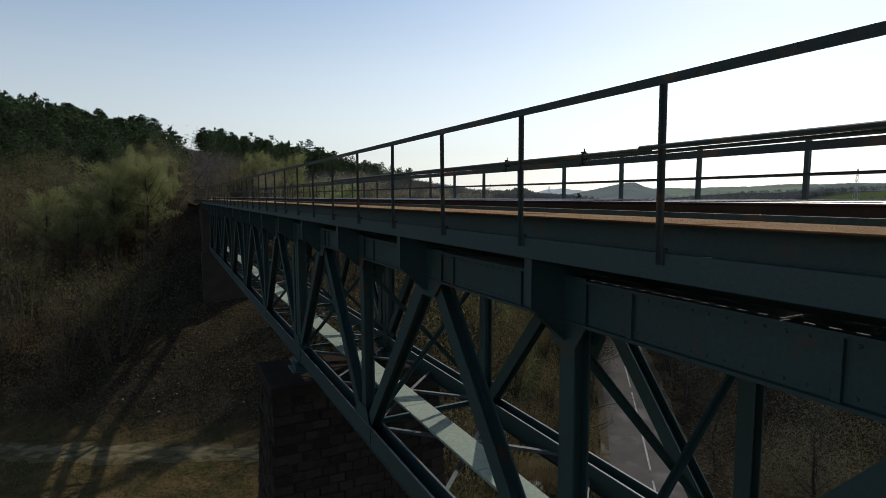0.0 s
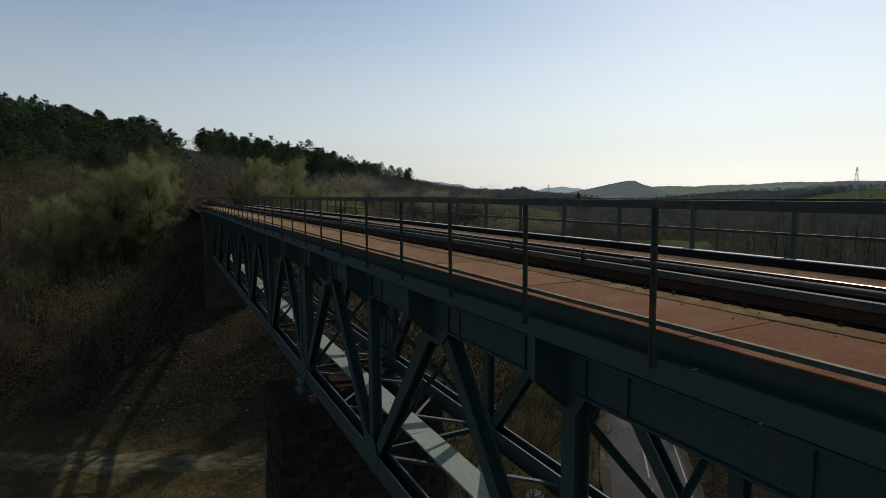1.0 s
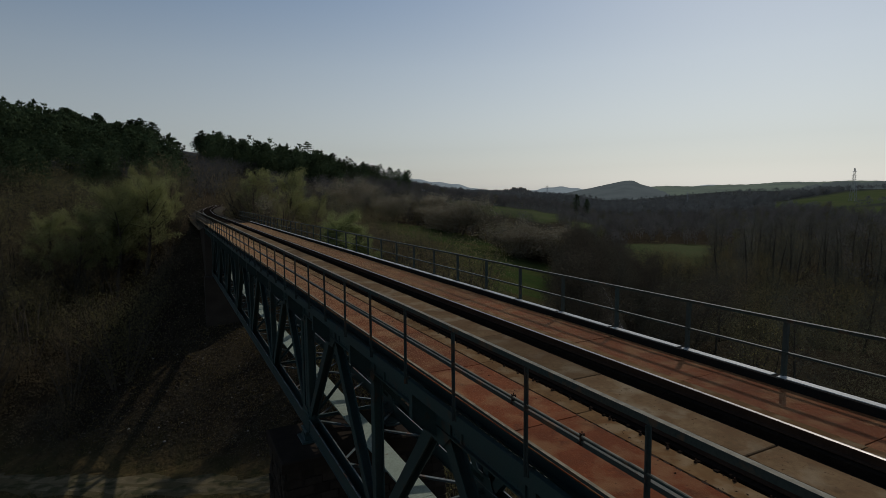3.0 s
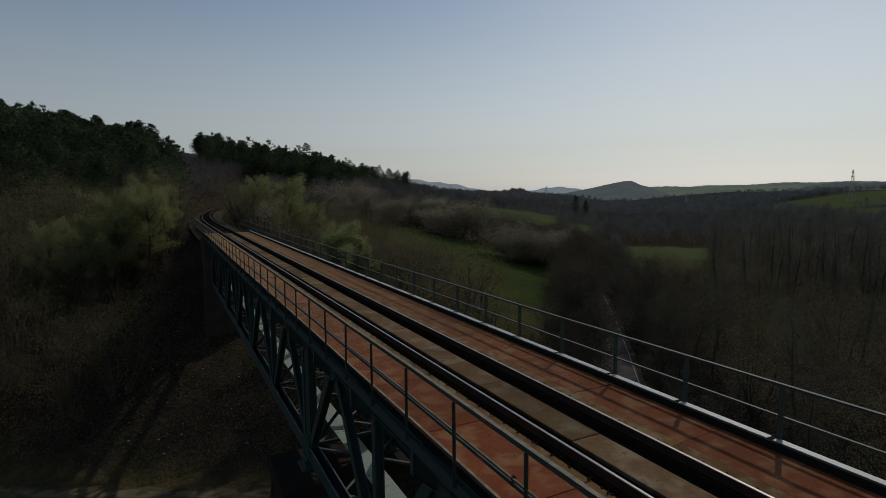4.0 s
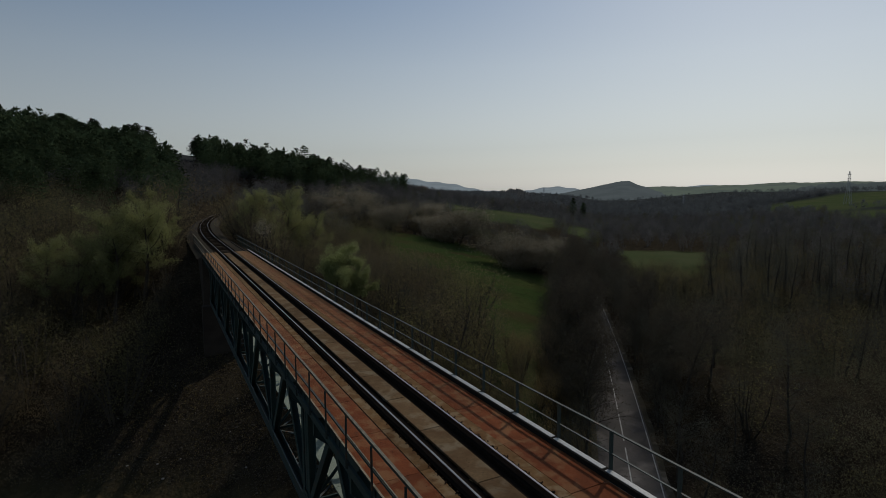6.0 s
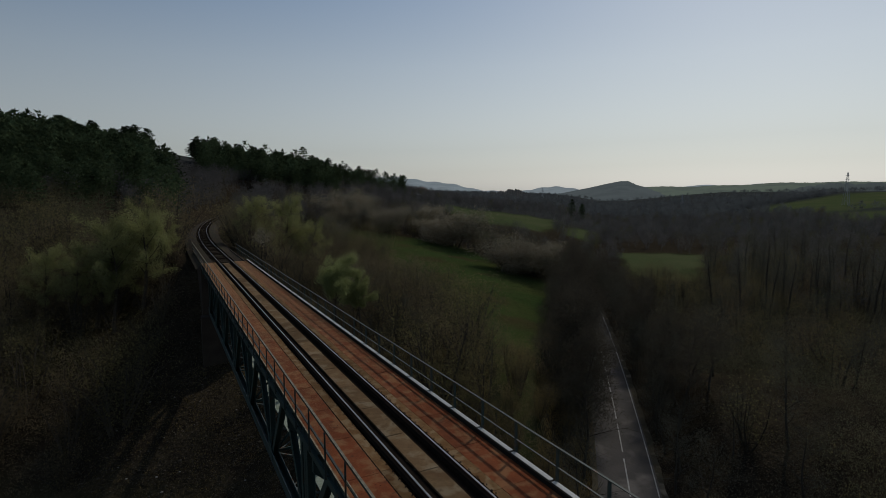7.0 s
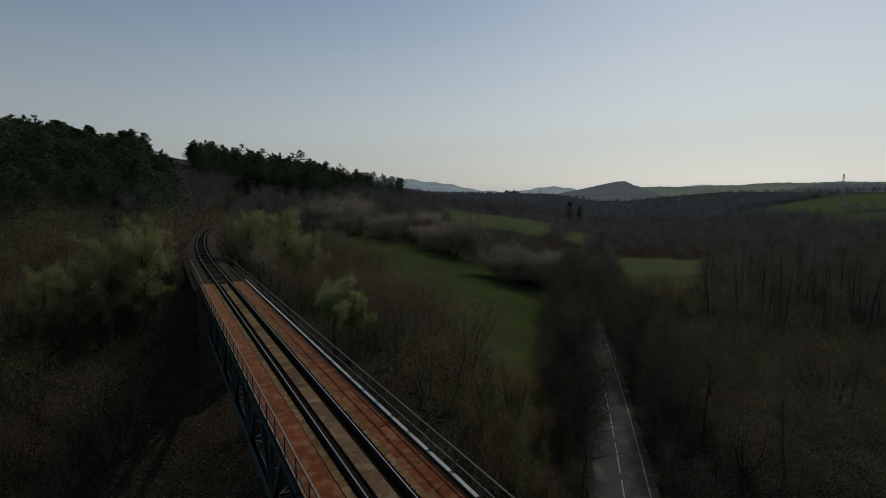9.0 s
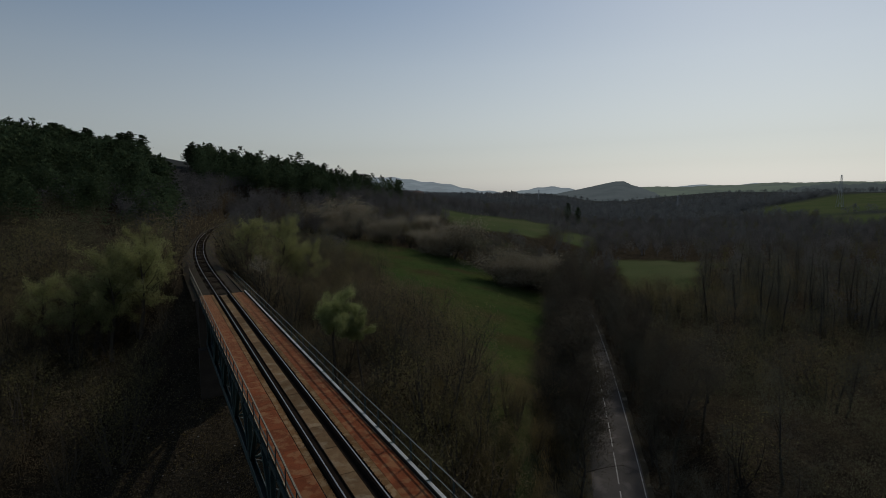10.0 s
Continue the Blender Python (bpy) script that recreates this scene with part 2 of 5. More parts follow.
cov = gn.new("ShaderNodeAttribute")
cov.attribute_name = "cover"
sep = gn.new("ShaderNodeSeparateColor")
gl.new(cov.outputs["Color"], sep.inputs["Color"])
g_bare = g_mix(g_ramp(g_noise(0.35), 0.4, 0.62), (0.0275, 0.022, 0.0151), (0.048, 0.0385, 0.024))
g_bare = g_mix(g_ramp(g_noise(2.5, 6.0), 0.45, 0.7), g_bare, (0.0206, 0.0158, 0.011))
g_bare = g_mix(g_ramp(g_noise(7.0, 6.0), 0.56, 0.66), g_bare, (0.0959, 0.0789, 0.0549))
g_dry = g_mix(g_ramp(g_noise(0.5), 0.4, 0.62), (0.101, 0.0718, 0.0335), (0.0562, 0.0507, 0.0218))
g_dry = g_mix(g_ramp(g_noise(3.5, 6.0), 0.5, 0.75), g_dry, (0.0429, 0.0351, 0.0187))
g_green = g_mix(g_ramp(g_noise(0.04), 0.42, 0.6), (0.043, 0.068, 0.021), (0.059, 0.071, 0.024))
g_green = g_mix(g_ramp(g_noise(0.6, 6.0), 0.5, 0.8), g_green, (0.0328, 0.0437, 0.0156))
g_green = g_mix(g_ramp(g_noise(0.09, 7.0), 0.52, 0.68), g_green, (0.0585, 0.053, 0.0234))
g_bare = g_mix(cov.outputs["Alpha"], g_bare, (0.05, 0.053, 0.05))          # painted haze: bare ground greys with distance
g_col = g_mix(sep.outputs["Green"], g_bare, g_dry)
# fields beyond the meadow: paler green, haze painted into the colour
g_green_hazed = g_mix(g_ramp(g_noise(0.03, 6.0), 0.4, 0.65), (0.068, 0.088, 0.036), (0.088, 0.098, 0.046))
g_green = g_mix(sep.outputs["Blue"], g_green, g_green_hazed)
g_col = g_mix(sep.outputs["Red"], g_col, g_green)
gl.new(g_col, gn["Principled BSDF"].inputs["Base Color"])
gn["Principled BSDF"].inputs["Roughness"].default_value = 1.0
gn["Principled BSDF"].inputs["Specular IOR Level"].default_value = 0.0
g_bump = gn.new("ShaderNodeBump")
g_bump.inputs["Strength"].default_value, g_bump.inputs["Distance"].default_value = 0.9, 0.35
gl.new(g_noise(2.2, 8.0), g_bump.inputs["Height"])
gl.new(g_bump.outputs["Normal"], gn["Principled BSDF"].inputs["Normal"])


def distance_hill(name, colour, haze_glow):
    """A far hill, the haze before it painted on as an even emission."""
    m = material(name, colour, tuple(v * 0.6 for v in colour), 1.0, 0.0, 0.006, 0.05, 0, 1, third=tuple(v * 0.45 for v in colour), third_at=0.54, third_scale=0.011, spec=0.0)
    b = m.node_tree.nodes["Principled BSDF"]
    b.inputs["Emission Color"].default_value = (*haze_glow, 1)
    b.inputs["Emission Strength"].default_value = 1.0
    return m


# ---- small mesh tools ----
def linked(name, me, mat, parent=None, label=""):
    ob = new(name, me)
    if mat and not me.materials:
        me.materials.append(mat)
    if parent:
        ob.parent = parent
    return tagged(ob, label)


def part(name, bm, mat, parent=None, label=""):
    """Links a bmesh as one mesh object under a thing or a part."""
    me = bpy.data.meshes.new(name)
    bm.to_mesh(me)
    bm.free()
    return linked(name, me, mat, parent, label)


def raw(name, verts, faces, mat, parent=None, label=""):
    me = bpy.data.meshes.new(name)
    me.from_pydata(verts, [], faces)
    me.update()
    return linked(name, me, mat, parent, label)


def thing(name, label, category, group="", kind="", at=(0, 0, 0)):
    ob = new(name)
    ob.location = at
    ob.empty_display_size = 0.2
    return tagged(ob, label, category, group, kind)


def box(bm, x0, x1, y0, y1, z0, z1):
    v = [bm.verts.new(p) for p in ((x0, y0, z0), (x1, y0, z0), (x1, y1, z0), (x0, y1, z0), (x0, y0, z1), (x1, y0, z1), (x1, y1, z1), (x0, y1, z1))]
    for f in ((3, 2, 1, 0), (4, 5, 6, 7), (0, 1, 5, 4), (1, 2, 6, 5), (2, 3, 7, 6), (3, 0, 4, 7)):
        bm.faces.new([v[i] for i in f])
    return v


def boxes(*b):
    bm = bmesh.new()
    for args in b:
        box(bm, *args)
    return bm


def chamfered(x0, x1, y0, y1, z0, z1, c):
    """A block with its upper edges chamfered."""
    bm = bmesh.new()
    rings = [[(x0, y0, z0), (x1, y0, z0), (x1, y1, z0), (x0, y1, z0)],
             [(x0, y0, z1 - c), (x1, y0, z1 - c), (x1, y1, z1 - c), (x0, y1, z1 - c)],
             [(x0 + c, y0 + c, z1), (x1 - c, y0 + c, z1), (x1 - c, y1 - c, z1), (x0 + c, y1 - c, z1)]]
    rings = [[bm.verts.new(p) for p in r] for r in rings]
    for a, b in zip(rings, rings[1:]):
        for i in range(4):
            bm.faces.new((a[i], a[(i + 1) % 4], b[(i + 1) % 4], b[i]))
    bm.faces.new(rings[0][::-1])
    bm.faces.new(rings[2])
    return bm


def sweep(bm, path, profile, up=(0, 0, 1), closed=True):
    """Sweeps a flat profile (side, up) along a line of points, with end caps."""
    pts = [Vector(p) for p in path]
    rings = []
    for i, p in enumerate(pts):
        d = (pts[min(i + 1, len(pts) - 1)] - pts[max(i - 1, 0)]).normalized()
        side = d.cross(Vector(up)).normalized()
        top = side.cross(d)
        rings.append([bm.verts.new(p + side * a + top * b) for a, b in profile])
    k = len(profile)
    for a, b in zip(rings, rings[1:]):
        for i in range(k):
            bm.faces.new((a[i], b[i], b[(i + 1) % k], a[(i + 1) % k]))
    bm.faces.new(rings[0])
    bm.faces.new(rings[-1][::-1])


def section_i(w, h, t):
    """I section, width w, height h, thickness t, centred."""
    a, b, c = w / 2, h / 2, t / 2
    return [(-a, -b), (a, -b), (a, -b + t), (c, -b + t), (c, b - t), (a, b - t), (a, b), (-a, b), (-a, b - t), (-c, b - t), (-c, -b + t), (-a, -b + t)]


def section_l(w, h, t, fx=1, fz=1):
    """Angle: one leg across, one leg down."""
    p = [(0, 0), (w, 0), (w, -t), (t, -t), (t, -h), (0, -h)]
    return [(a * fx, b * fz) for a, b in p]


def section_rect(w, h):
    return [(-w / 2, -h / 2), (w / 2, -h / 2), (w / 2, h / 2), (-w / 2, h / 2)]


def section_c(w, h, t, s=1):
    """Channel with its back at side 0 and flanges to side s."""
    return [(0, -h / 2), (s * w, -h / 2), (s * w, -h / 2 + t), (s * t, -h / 2 + t), (s * t, h / 2 - t), (s * w, h / 2 - t), (s * w, h / 2), (0, h / 2)]


def smooth(a, b, v):
    t = np.clip((v - a) / (b - a), 0.0, 1.0)
    return t * t * (3 - 2 * t)


# ---- the lie of the land ----
ROAD_P, ROAD_D = (35.0, 38.0), (0.69, 0.724)


def road_frame(x, y):
    """Distance along the road from its reference point, and to the uphill side of it."""
    dx, dy = x - ROAD_P[0], y - ROAD_P[1]
    return dx * ROAD_D[0] + dy * ROAD_D[1], -dx * ROAD_D[1] + dy * ROAD_D[0]


def road_bend(s):
    """How far the road's centre lies off its straight reference line, uphill."""
    q = np.clip(s, -60, 120)
    return 0.3 + 0.038 * q + 0.00032 * q * q + 0.115 * np.maximum(s - 120, 0)


def by_road(s, u):
    """A place s along the road and u beside its centre."""
    w = u + float(road_bend(s))
    return ROAD_P[0] + ROAD_D[0] * s - ROAD_D[1] * w, ROAD_P[1] + ROAD_D[1] * s + ROAD_D[0] * w


def beside_road(x, y):
    """Distance along the road, and from its centre, uphill positive."""
    s, u = road_frame(x, y)
    return s, u - float(road_bend(s))


def track_x(y):
    """The railway line: straight over the bridge, then a long bend."""
    return 0.00082 * np.maximum(y - 85.0, 0.0) ** 2


def path_side(x, y):
    """Distance from the dirt track, uphill positive."""
    return (y - 43.2 + 0.56 * x) / 1.146


def land(x, y):
    """Height of the ground at x, y (numbers or arrays)."""
    x, y = np.asarray(x, float), np.asarray(y, float)
    s, u = road_frame(x, y)
    v = path_side(x, y)
    # slope above the track, under and left of the bridge
    z_left = -20.2 + 12.0 * (1 - np.exp(-np.maximum(v - 3, 0) / 15)) + 0.19 * np.maximum(v - 32, 0)
    z_left = np.minimum(z_left, 52 + 0.02 * v)
    # slope above the road, with the meadow on it
    z_right = -20.5 + 20.0 * (1 - np.exp(-np.maximum(u - 5, 0) / 62)) + 0.17 * np.maximum(u - 100, 0) * (1 - 0.85 * smooth(320, 620, s))
    z_right = np.where(u > 420, z_right - 0.1 * (u - 420), z_right)
    z = z_left + (z_right - z_left) * smooth(-8, 42, s - 0.12 * np.maximum(u - 60, 0))
    z = z + np.minimum(0.078 * np.maximum(-u - 85, 0), 28) * smooth(150, 500, s)
    z = z + np.minimum(0.03 * np.maximum(-u - 90, 0), 12) * (1 - smooth(150, 500, s))
    # the bank behind the other end of the bridge
    z = z + (-1.0 - z) * smooth(-24, -48, y) * smooth(60, 20, np.abs(x))
    # embankment of the line
    d = np.abs(x - track_x(y))
    flat = smooth(13.0, 3.2, d) * smooth(68.0, 84.0, y) * (1 - smooth(260, 330, y))
    z = z + (-0.85 - z) * flat
    level = smooth(11.0, 5.0, np.abs(u - road_bend(s))) * (1 - smooth(190, 240, s)) * smooth(-150, -125, s)
    z = z + (-20.5 - z) * level
    rough = (1 - flat) * (1 - level) * smooth(2.0, 5.0, np.abs(v))
    z = z + (0.35 * np.sin(x * 0.21 + 1.3) * np.cos(y * 0.17) + 0.2 * np.sin(x * 0.7) * np.sin(y * 0.63 + 0.5) * smooth(400, 100, np.abs(y))) * rough
    return z


def ground_at(x, y):
    return float(land(x, y))


def bank_edge(y):
    """How far out from the line the brush on the bank reaches before the meadow begins."""
    return np.maximum(np.minimum(22 + 0.47 * (y - 39), 34 + 0.11 * (y - 70)), 19 + 0.16 * (y - 40))


def fields(x, y):
    """How far the ground is green field (0 to 1) at x, y."""
    x, y = np.asarray(x, float), np.asarray(y, float)
    s, u = road_frame(x, y)
    w = 5 * np.sin(x * 0.06 + 1) + 4 * np.sin(y * 0.05) + 2 * np.sin(x * 0.17 + y * 0.11)
    far_end = 126 - 27 * smooth(52, 26, u)
    meadow = smooth(9, 13, u + 0.25 * w) * smooth(-6, 8, s + 7 + 0.3 * w) * smooth(140, 120, u + 0.3 * w) * smooth(3, -3, s - far_end + 0.3 * w) * smooth(-2.5, 2.5, x - bank_edge(y) + 0.25 * w)
    upper = smooth(28, 36, u + 0.3 * w) * smooth(4, -4, u - 88 - 0.36 * (s - 265)) * smooth(222, 240, s + w) * smooth(364, 352, s)
    lane = smooth(38, 42, u) * smooth(62, 58, u) * smooth(158, 163, s + 0.3 * w) * smooth(192, 186, s)
    small = smooth(-44, -34, u + 1.2 * w) * smooth(-5, -9, u + 0.5 * w) * smooth(124, 134, s + 0.9 * w) * smooth(218, 208, s)
    strip = smooth(4, 8, u + 0.2 * w) * smooth(24, 20, u) * smooth(250, 262, s) * smooth(342, 332, s)
    right = smooth(-150, -175, u + w) * smooth(-620, -560, u) * smooth(520, 560, s + 2 * w) * smooth(1050, 950, s) * smooth(6, -6, u + 184 + 0.67 * np.maximum(s - 700, 0))
    right2 = smooth(-178, -200, u + w) * smooth(-420, -380, u) * smooth(400, 430, s + w) * smooth(520, 500, s)
    return np.clip(meadow + upper + lane + small + strip + right + right2, 0, 1)

# ---- ground ----
def spaced(lo, hi, fine_lo, fine_hi, fine, grow=1.12):
    v = list(np.arange(fine_lo, fine_hi + 0.01, fine))
    step = fine
    while v[-1] < hi:
        step *= grow
        v.append(v[-1] + step)
    step = fine
    low = [v[0]]
    while low[-1] > lo:
        step *= grow
        low.append(low[-1] - step)
    return np.array(low[:0:-1] + v)


gx, gy = spaced(-3500, 4600, -75, 150, 2.5), spaced(-2500, 4600, -40, 230, 2.5)
GX, GY = np.meshgrid(gx, gy)
GZ = land(GX, GY)
ns, nu = road_frame(GX, GY)
verts = np.stack([GX.ravel(), GY.ravel(), GZ.ravel()], 1)
idx = np.arange(GX.size).reshape(GX.shape)
faces = np.stack([idx[:-1, :-1], idx[:-1, 1:], idx[1:, 1:], idx[1:, :-1]], -1).reshape(-1, 4)
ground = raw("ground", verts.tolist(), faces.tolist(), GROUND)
tagged(ground, "rolling valley ground with green meadows and brown scrubby earth", "ground", kind="structure")
wob = 5 * np.sin(GX * 0.06 + 1) + 4 * np.sin(GY * 0.05) + 2 * np.sin(GX * 0.17 + GY * 0.11)
farf = smooth(2200, 2600, np.hypot(GX, GY)) * (np.sin(GX * 0.006 + 2 * np.sin(GY * 0.004)) > -0.2)
green = np.clip(fields(GX, GY) + farf, 0, 1)
dry = smooth(-60, -45, GX) * smooth(20, 8, GX) * smooth(0, 12, GY) * smooth(5.5, 2.5, path_side(GX, GY) + 0.2 * wob)
dry = np.clip(dry + 0.6 * smooth(-35, -20, GX + wob) * smooth(66, 90, GY) * smooth(130, 100, GY) * smooth(-8, -14, GX), 0, 1)
attr = ground.data.attributes.new("cover", "FLOAT_COLOR", "POINT")
# alpha carries the painted haze, growing from 300 to 480 m
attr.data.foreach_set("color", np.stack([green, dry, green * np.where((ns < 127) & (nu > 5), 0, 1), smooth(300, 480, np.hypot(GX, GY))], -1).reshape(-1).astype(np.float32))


def draped(name, line, half, mat, lift, label, category, cross=7, edge=0.0):
    """A strip laid over the ground along a line of (x, y) points."""
    rows, fs = [], []
    for i, (x, y) in enumerate(line):
        a, b = line[max(i - 1, 0)], line[min(i + 1, len(line) - 1)]
        d = Vector((b[0] - a[0], b[1] - a[1])).normalized()
        wob_w = half * (1 + edge * math.sin(i * 1.7) + 0.5 * edge * math.sin(i * 0.61))
        mid = ground_at(x, y)
        for j in range(cross):
            o = (2 * j / (cross - 1) - 1) * wob_w
            px_, py_ = x + d.y * o, y - d.x * o
            rows.append((px_, py_, max(mid, ground_at(px_, py_)) + lift - 0.02 * abs(o) / half))
    for i in range(len(line) - 1):
        for j in range(cross - 1):
            k = i * cross + j
            fs.append((k, k + 1, k + cross + 1, k + cross))
    return tagged(raw(name, rows, fs, mat), label, category, kind="structure")


def road_point(s):
    return by_road(s, 0.0)


road_line = [road_point(s) for s in np.arange(-120, 200, 2.0)]
draped("road_shoulder", road_line, 3.5, SHOULDER, 0.30, "pale gravel verge along the valley road", "verge", edge=0.03)
road = draped("road", road_line, 2.85, ASPHALT, 0.345, "grey worn asphalt country road with patches", "road")
edge_line = [by_road(s, -2.6) for s in np.arange(-40, 110, 2.0)]
draped("road_edge_line", edge_line, 0.06, PAINT, 0.39, "faded white edge line of the road", "road marking", cross=2)
for i, s in enumerate(np.arange(-60, 75, 9.0)):
    seg = [road_point(s + k) for k in np.arange(0, 7.6, 1.5)]
    dash = draped("road_line", seg, 0.07, PAINT, 0.40, "faded white centre line dash", "road marking", cross=2)
path_line = [(x, 43.2 - 0.56 * x + 0.5 * math.sin(x * 0.13)) for x in np.arange(-62, 26, 1.5)]
draped("dirt_track", path_line, 1.7, DIRT, 0.03, "rutted dirt track through dry grass", "track", edge=0.2)
for o in (-0.75, 0.75):
    draped("wheel_rut", [(x + 0.3 * o * math.sin(x * 0.5), y + o + 0.12 * math.sin(x * 0.9 + o)) for x, y in path_line], 0.42, RUT, 0.05, "pale dusty wheel rut of the dirt track", "track", cross=3, edge=0.5)

# ---- railway line on the ground beyond the bridge ----
bed_line = [(float(track_x(y)), y) for y in np.arange(69.2, 262, 2.0)]
rows, fs = [], []
for i, (x, y) in enumerate(bed_line):
    for o, z in ((-3.2, -0.75), (-2.3, -0.24), (-1.2, -0.08), (0, -0.06), (1.2, -0.08), (2.3, -0.24), (3.2, -0.75)):
        rows.append((x + o, y, z + 0.03 * math.sin(i * 2.1 + o)))
for i in range(len(bed_line) - 1):
    for j in range(6):
        k = i * 7 + j
        fs.append((k, k + 1, k + 8, k + 7))
tagged(raw("track_bed", rows, fs, BALLAST), "grey-brown ballast bed of the railway line", "track bed", kind="structure")

# ---- the bridge ----
PITCH = 1.955                       # railing posts
PANEL = 2 * PITCH                   # truss panels
NODE0 = 4.89
Y0, Y1 = NODE0 - 8 * PANEL, NODE0 + 16 * PANEL      # from abutment to abutment
Y_END = 69.0
bridge = thing("railway_bridge", "long blue-green painted steel lattice girder railway bridge", "bridge", at=(0, Y0, 0))
inv = Matrix.Translation((0, Y0, 0)).inverted()


def under_bridge(ob):
    ob.matrix_parent_inverse = inv
    return ob


def bp(name, bm, mat=None, label=""):
    return under_bridge(part(name, bm, mat or STEEL, bridge, label))


TRUSS = {-1: 1.9, 1: 1.62}          # truss planes
TX = 1.9
nodes = [NODE0 + PANEL * k for k in range(-8, 17)]
for side in (-1, 1):
    TX = TRUSS[side]
    # top chord: deep riveted box with flanges and cover plates
    bm = boxes((side * TRUSS[side] - 0.15, side * TRUSS[side] + 0.15, Y0 - 0.3, Y1 + 0.3, -1.27, -0.79),
               (side * TRUSS[side] - 0.22, side * TRUSS[side] + 0.22, Y0 - 0.3, Y1 + 0.3, -0.79, -0.755),
               (side * TRUSS[side] - 0.22, side * TRUSS[side] + 0.22, Y0 - 0.3, Y1 + 0.3, -1.305, -1.27))
    for y in np.arange(Y0, Y1, PANEL / 2):
        box(bm, side * TRUSS[side] - 0.19, side * TRUSS[side] + 0.19, y + 0.9, y + 0.96, -1.27, -0.79)
    bp("top_chord", bm)
    if side < 0:
        bm = bmesh.new()
        for y in np.arange(0.6, 16.0, 0.17):
            for z in (-0.84, -1.22):
                v = [bm.verts.new((-TX - 0.15 - d, y + 0.019 * math.cos(a) * q, z + 0.019 * math.sin(a) * q)) for q, d in ((1, 0), (0.5, 0.011)) for a in np.arange(0, 6.2, 1.0472)]
                for i in range(6):
                    bm.faces.new((v[i], v[(i + 1) % 6], v[6 + (i + 1) % 6], v[6 + i]))
                bm.faces.new(v[6:])
        tagged(bp("rivet_rows", bm), kind="stuff")
    # bottom chord: trough of two webs on a plate, with small outward flanges
    bm = bmesh.new()
    prof = [(-0.2, -0.03), (0.2, -0.03), (0.2, 0), (0.17, 0), (0.17, 0.5), (0.155, 0.5), (0.155, 0.0), (-0.155, 0.0), (-0.155, 0.5), (-0.17, 0.5), (-0.17, 0), (-0.2, 0)]
    sweep(bm, [(side * TX, Y0 - 0.3, -5.97), (side * TX, Y1 + 0.3, -5.97)], prof)
    bp("bottom_chord", bm)
    # flange edges coloured pale to stand for the sun they catch
    for a, b in ((-0.2, -0.155), (0.155, 0.2)):
        bp("chord_flange", boxes((side * TX + a, side * TX + b, Y0 - 0.3, Y1 + 0.3, -5.47, -5.452)), STEEL_SUNLIT, "bottom chord edge angle, sunlit highlight painted pale")
    for k, y in zip(range(-8, 17), nodes):
        low = k % 2 == 0
        if low:
            bm = bmesh.new()
            sweep(bm, [(side * TX, y, -5.9), (side * TX, y, -1.28)], section_i(0.26, 0.26, 0.03), up=(1, 0, 0))
            bp("vertical_post", bm)
            if k == 4:                  # the spans meet over the pier: end posts and a stiffening plate
                for o in (-0.42, 0.42):
                    bm = bmesh.new()
                    sweep(bm, [(side * TX, y + o, -5.9), (side * TX, y + o, -1.28)], section_i(0.3, 0.3, 0.03), up=(1, 0, 0))
                    bp("end_post", bm)
                bp("end_plate", boxes((side * TX - 0.2, side * TX + 0.2, y - 0.55, y + 0.55, -6.02, -5.3)))
        # gusset plates on both faces of the chords
        for zc, zz in ((-1.0, ((-0.62, 0.27), (0.62, 0.27), (0.62, -0.32), (0.3, -0.62), (-0.3, -0.62), (-0.62, -0.32))), (-5.7, ((-0.6, -0.2), (0.6, -0.2), (0.6, 0.2), (0.32, 0.62), (-0.32, 0.62), (-0.6, 0.2)))):
            if (zc > -2) == low and zc > -2 and k % 2 == 0:
                zz = tuple((a * 0.6, b) for a, b in zz)
            if zc < -2 and not low:
                continue
            bm = bmesh.new()
            for f in (-1, 1):
                xs = (side * TX + f * 0.172, side * TX + f * 0.19)
                rings = [[bm.verts.new((xv, y + a, zc + b)) for a, b in zz] for xv in xs]
                for i in range(6):
                    bm.faces.new((rings[0][i], rings[0][(i + 1) % 6], rings[1][(i + 1) % 6], rings[1][i]))
                bm.faces.new(rings[0][::-1])
                bm.faces.new(rings[1])
            bp("gusset_plate", bm)
        # diagonals run from the odd top joints to the even bottom joints
        if not low:
            for dy in (-1, 1):
                bm = bmesh.new()
                sweep(bm, [(side * TX, y + dy * 0.22, -1.3), (side * TX, y + dy * (PANEL - 0.25), -5.6)], section_i(0.30, 0.27, 0.028), up=(1, 0, 0))
                bp("diagonal", bm)
TX = 1.82
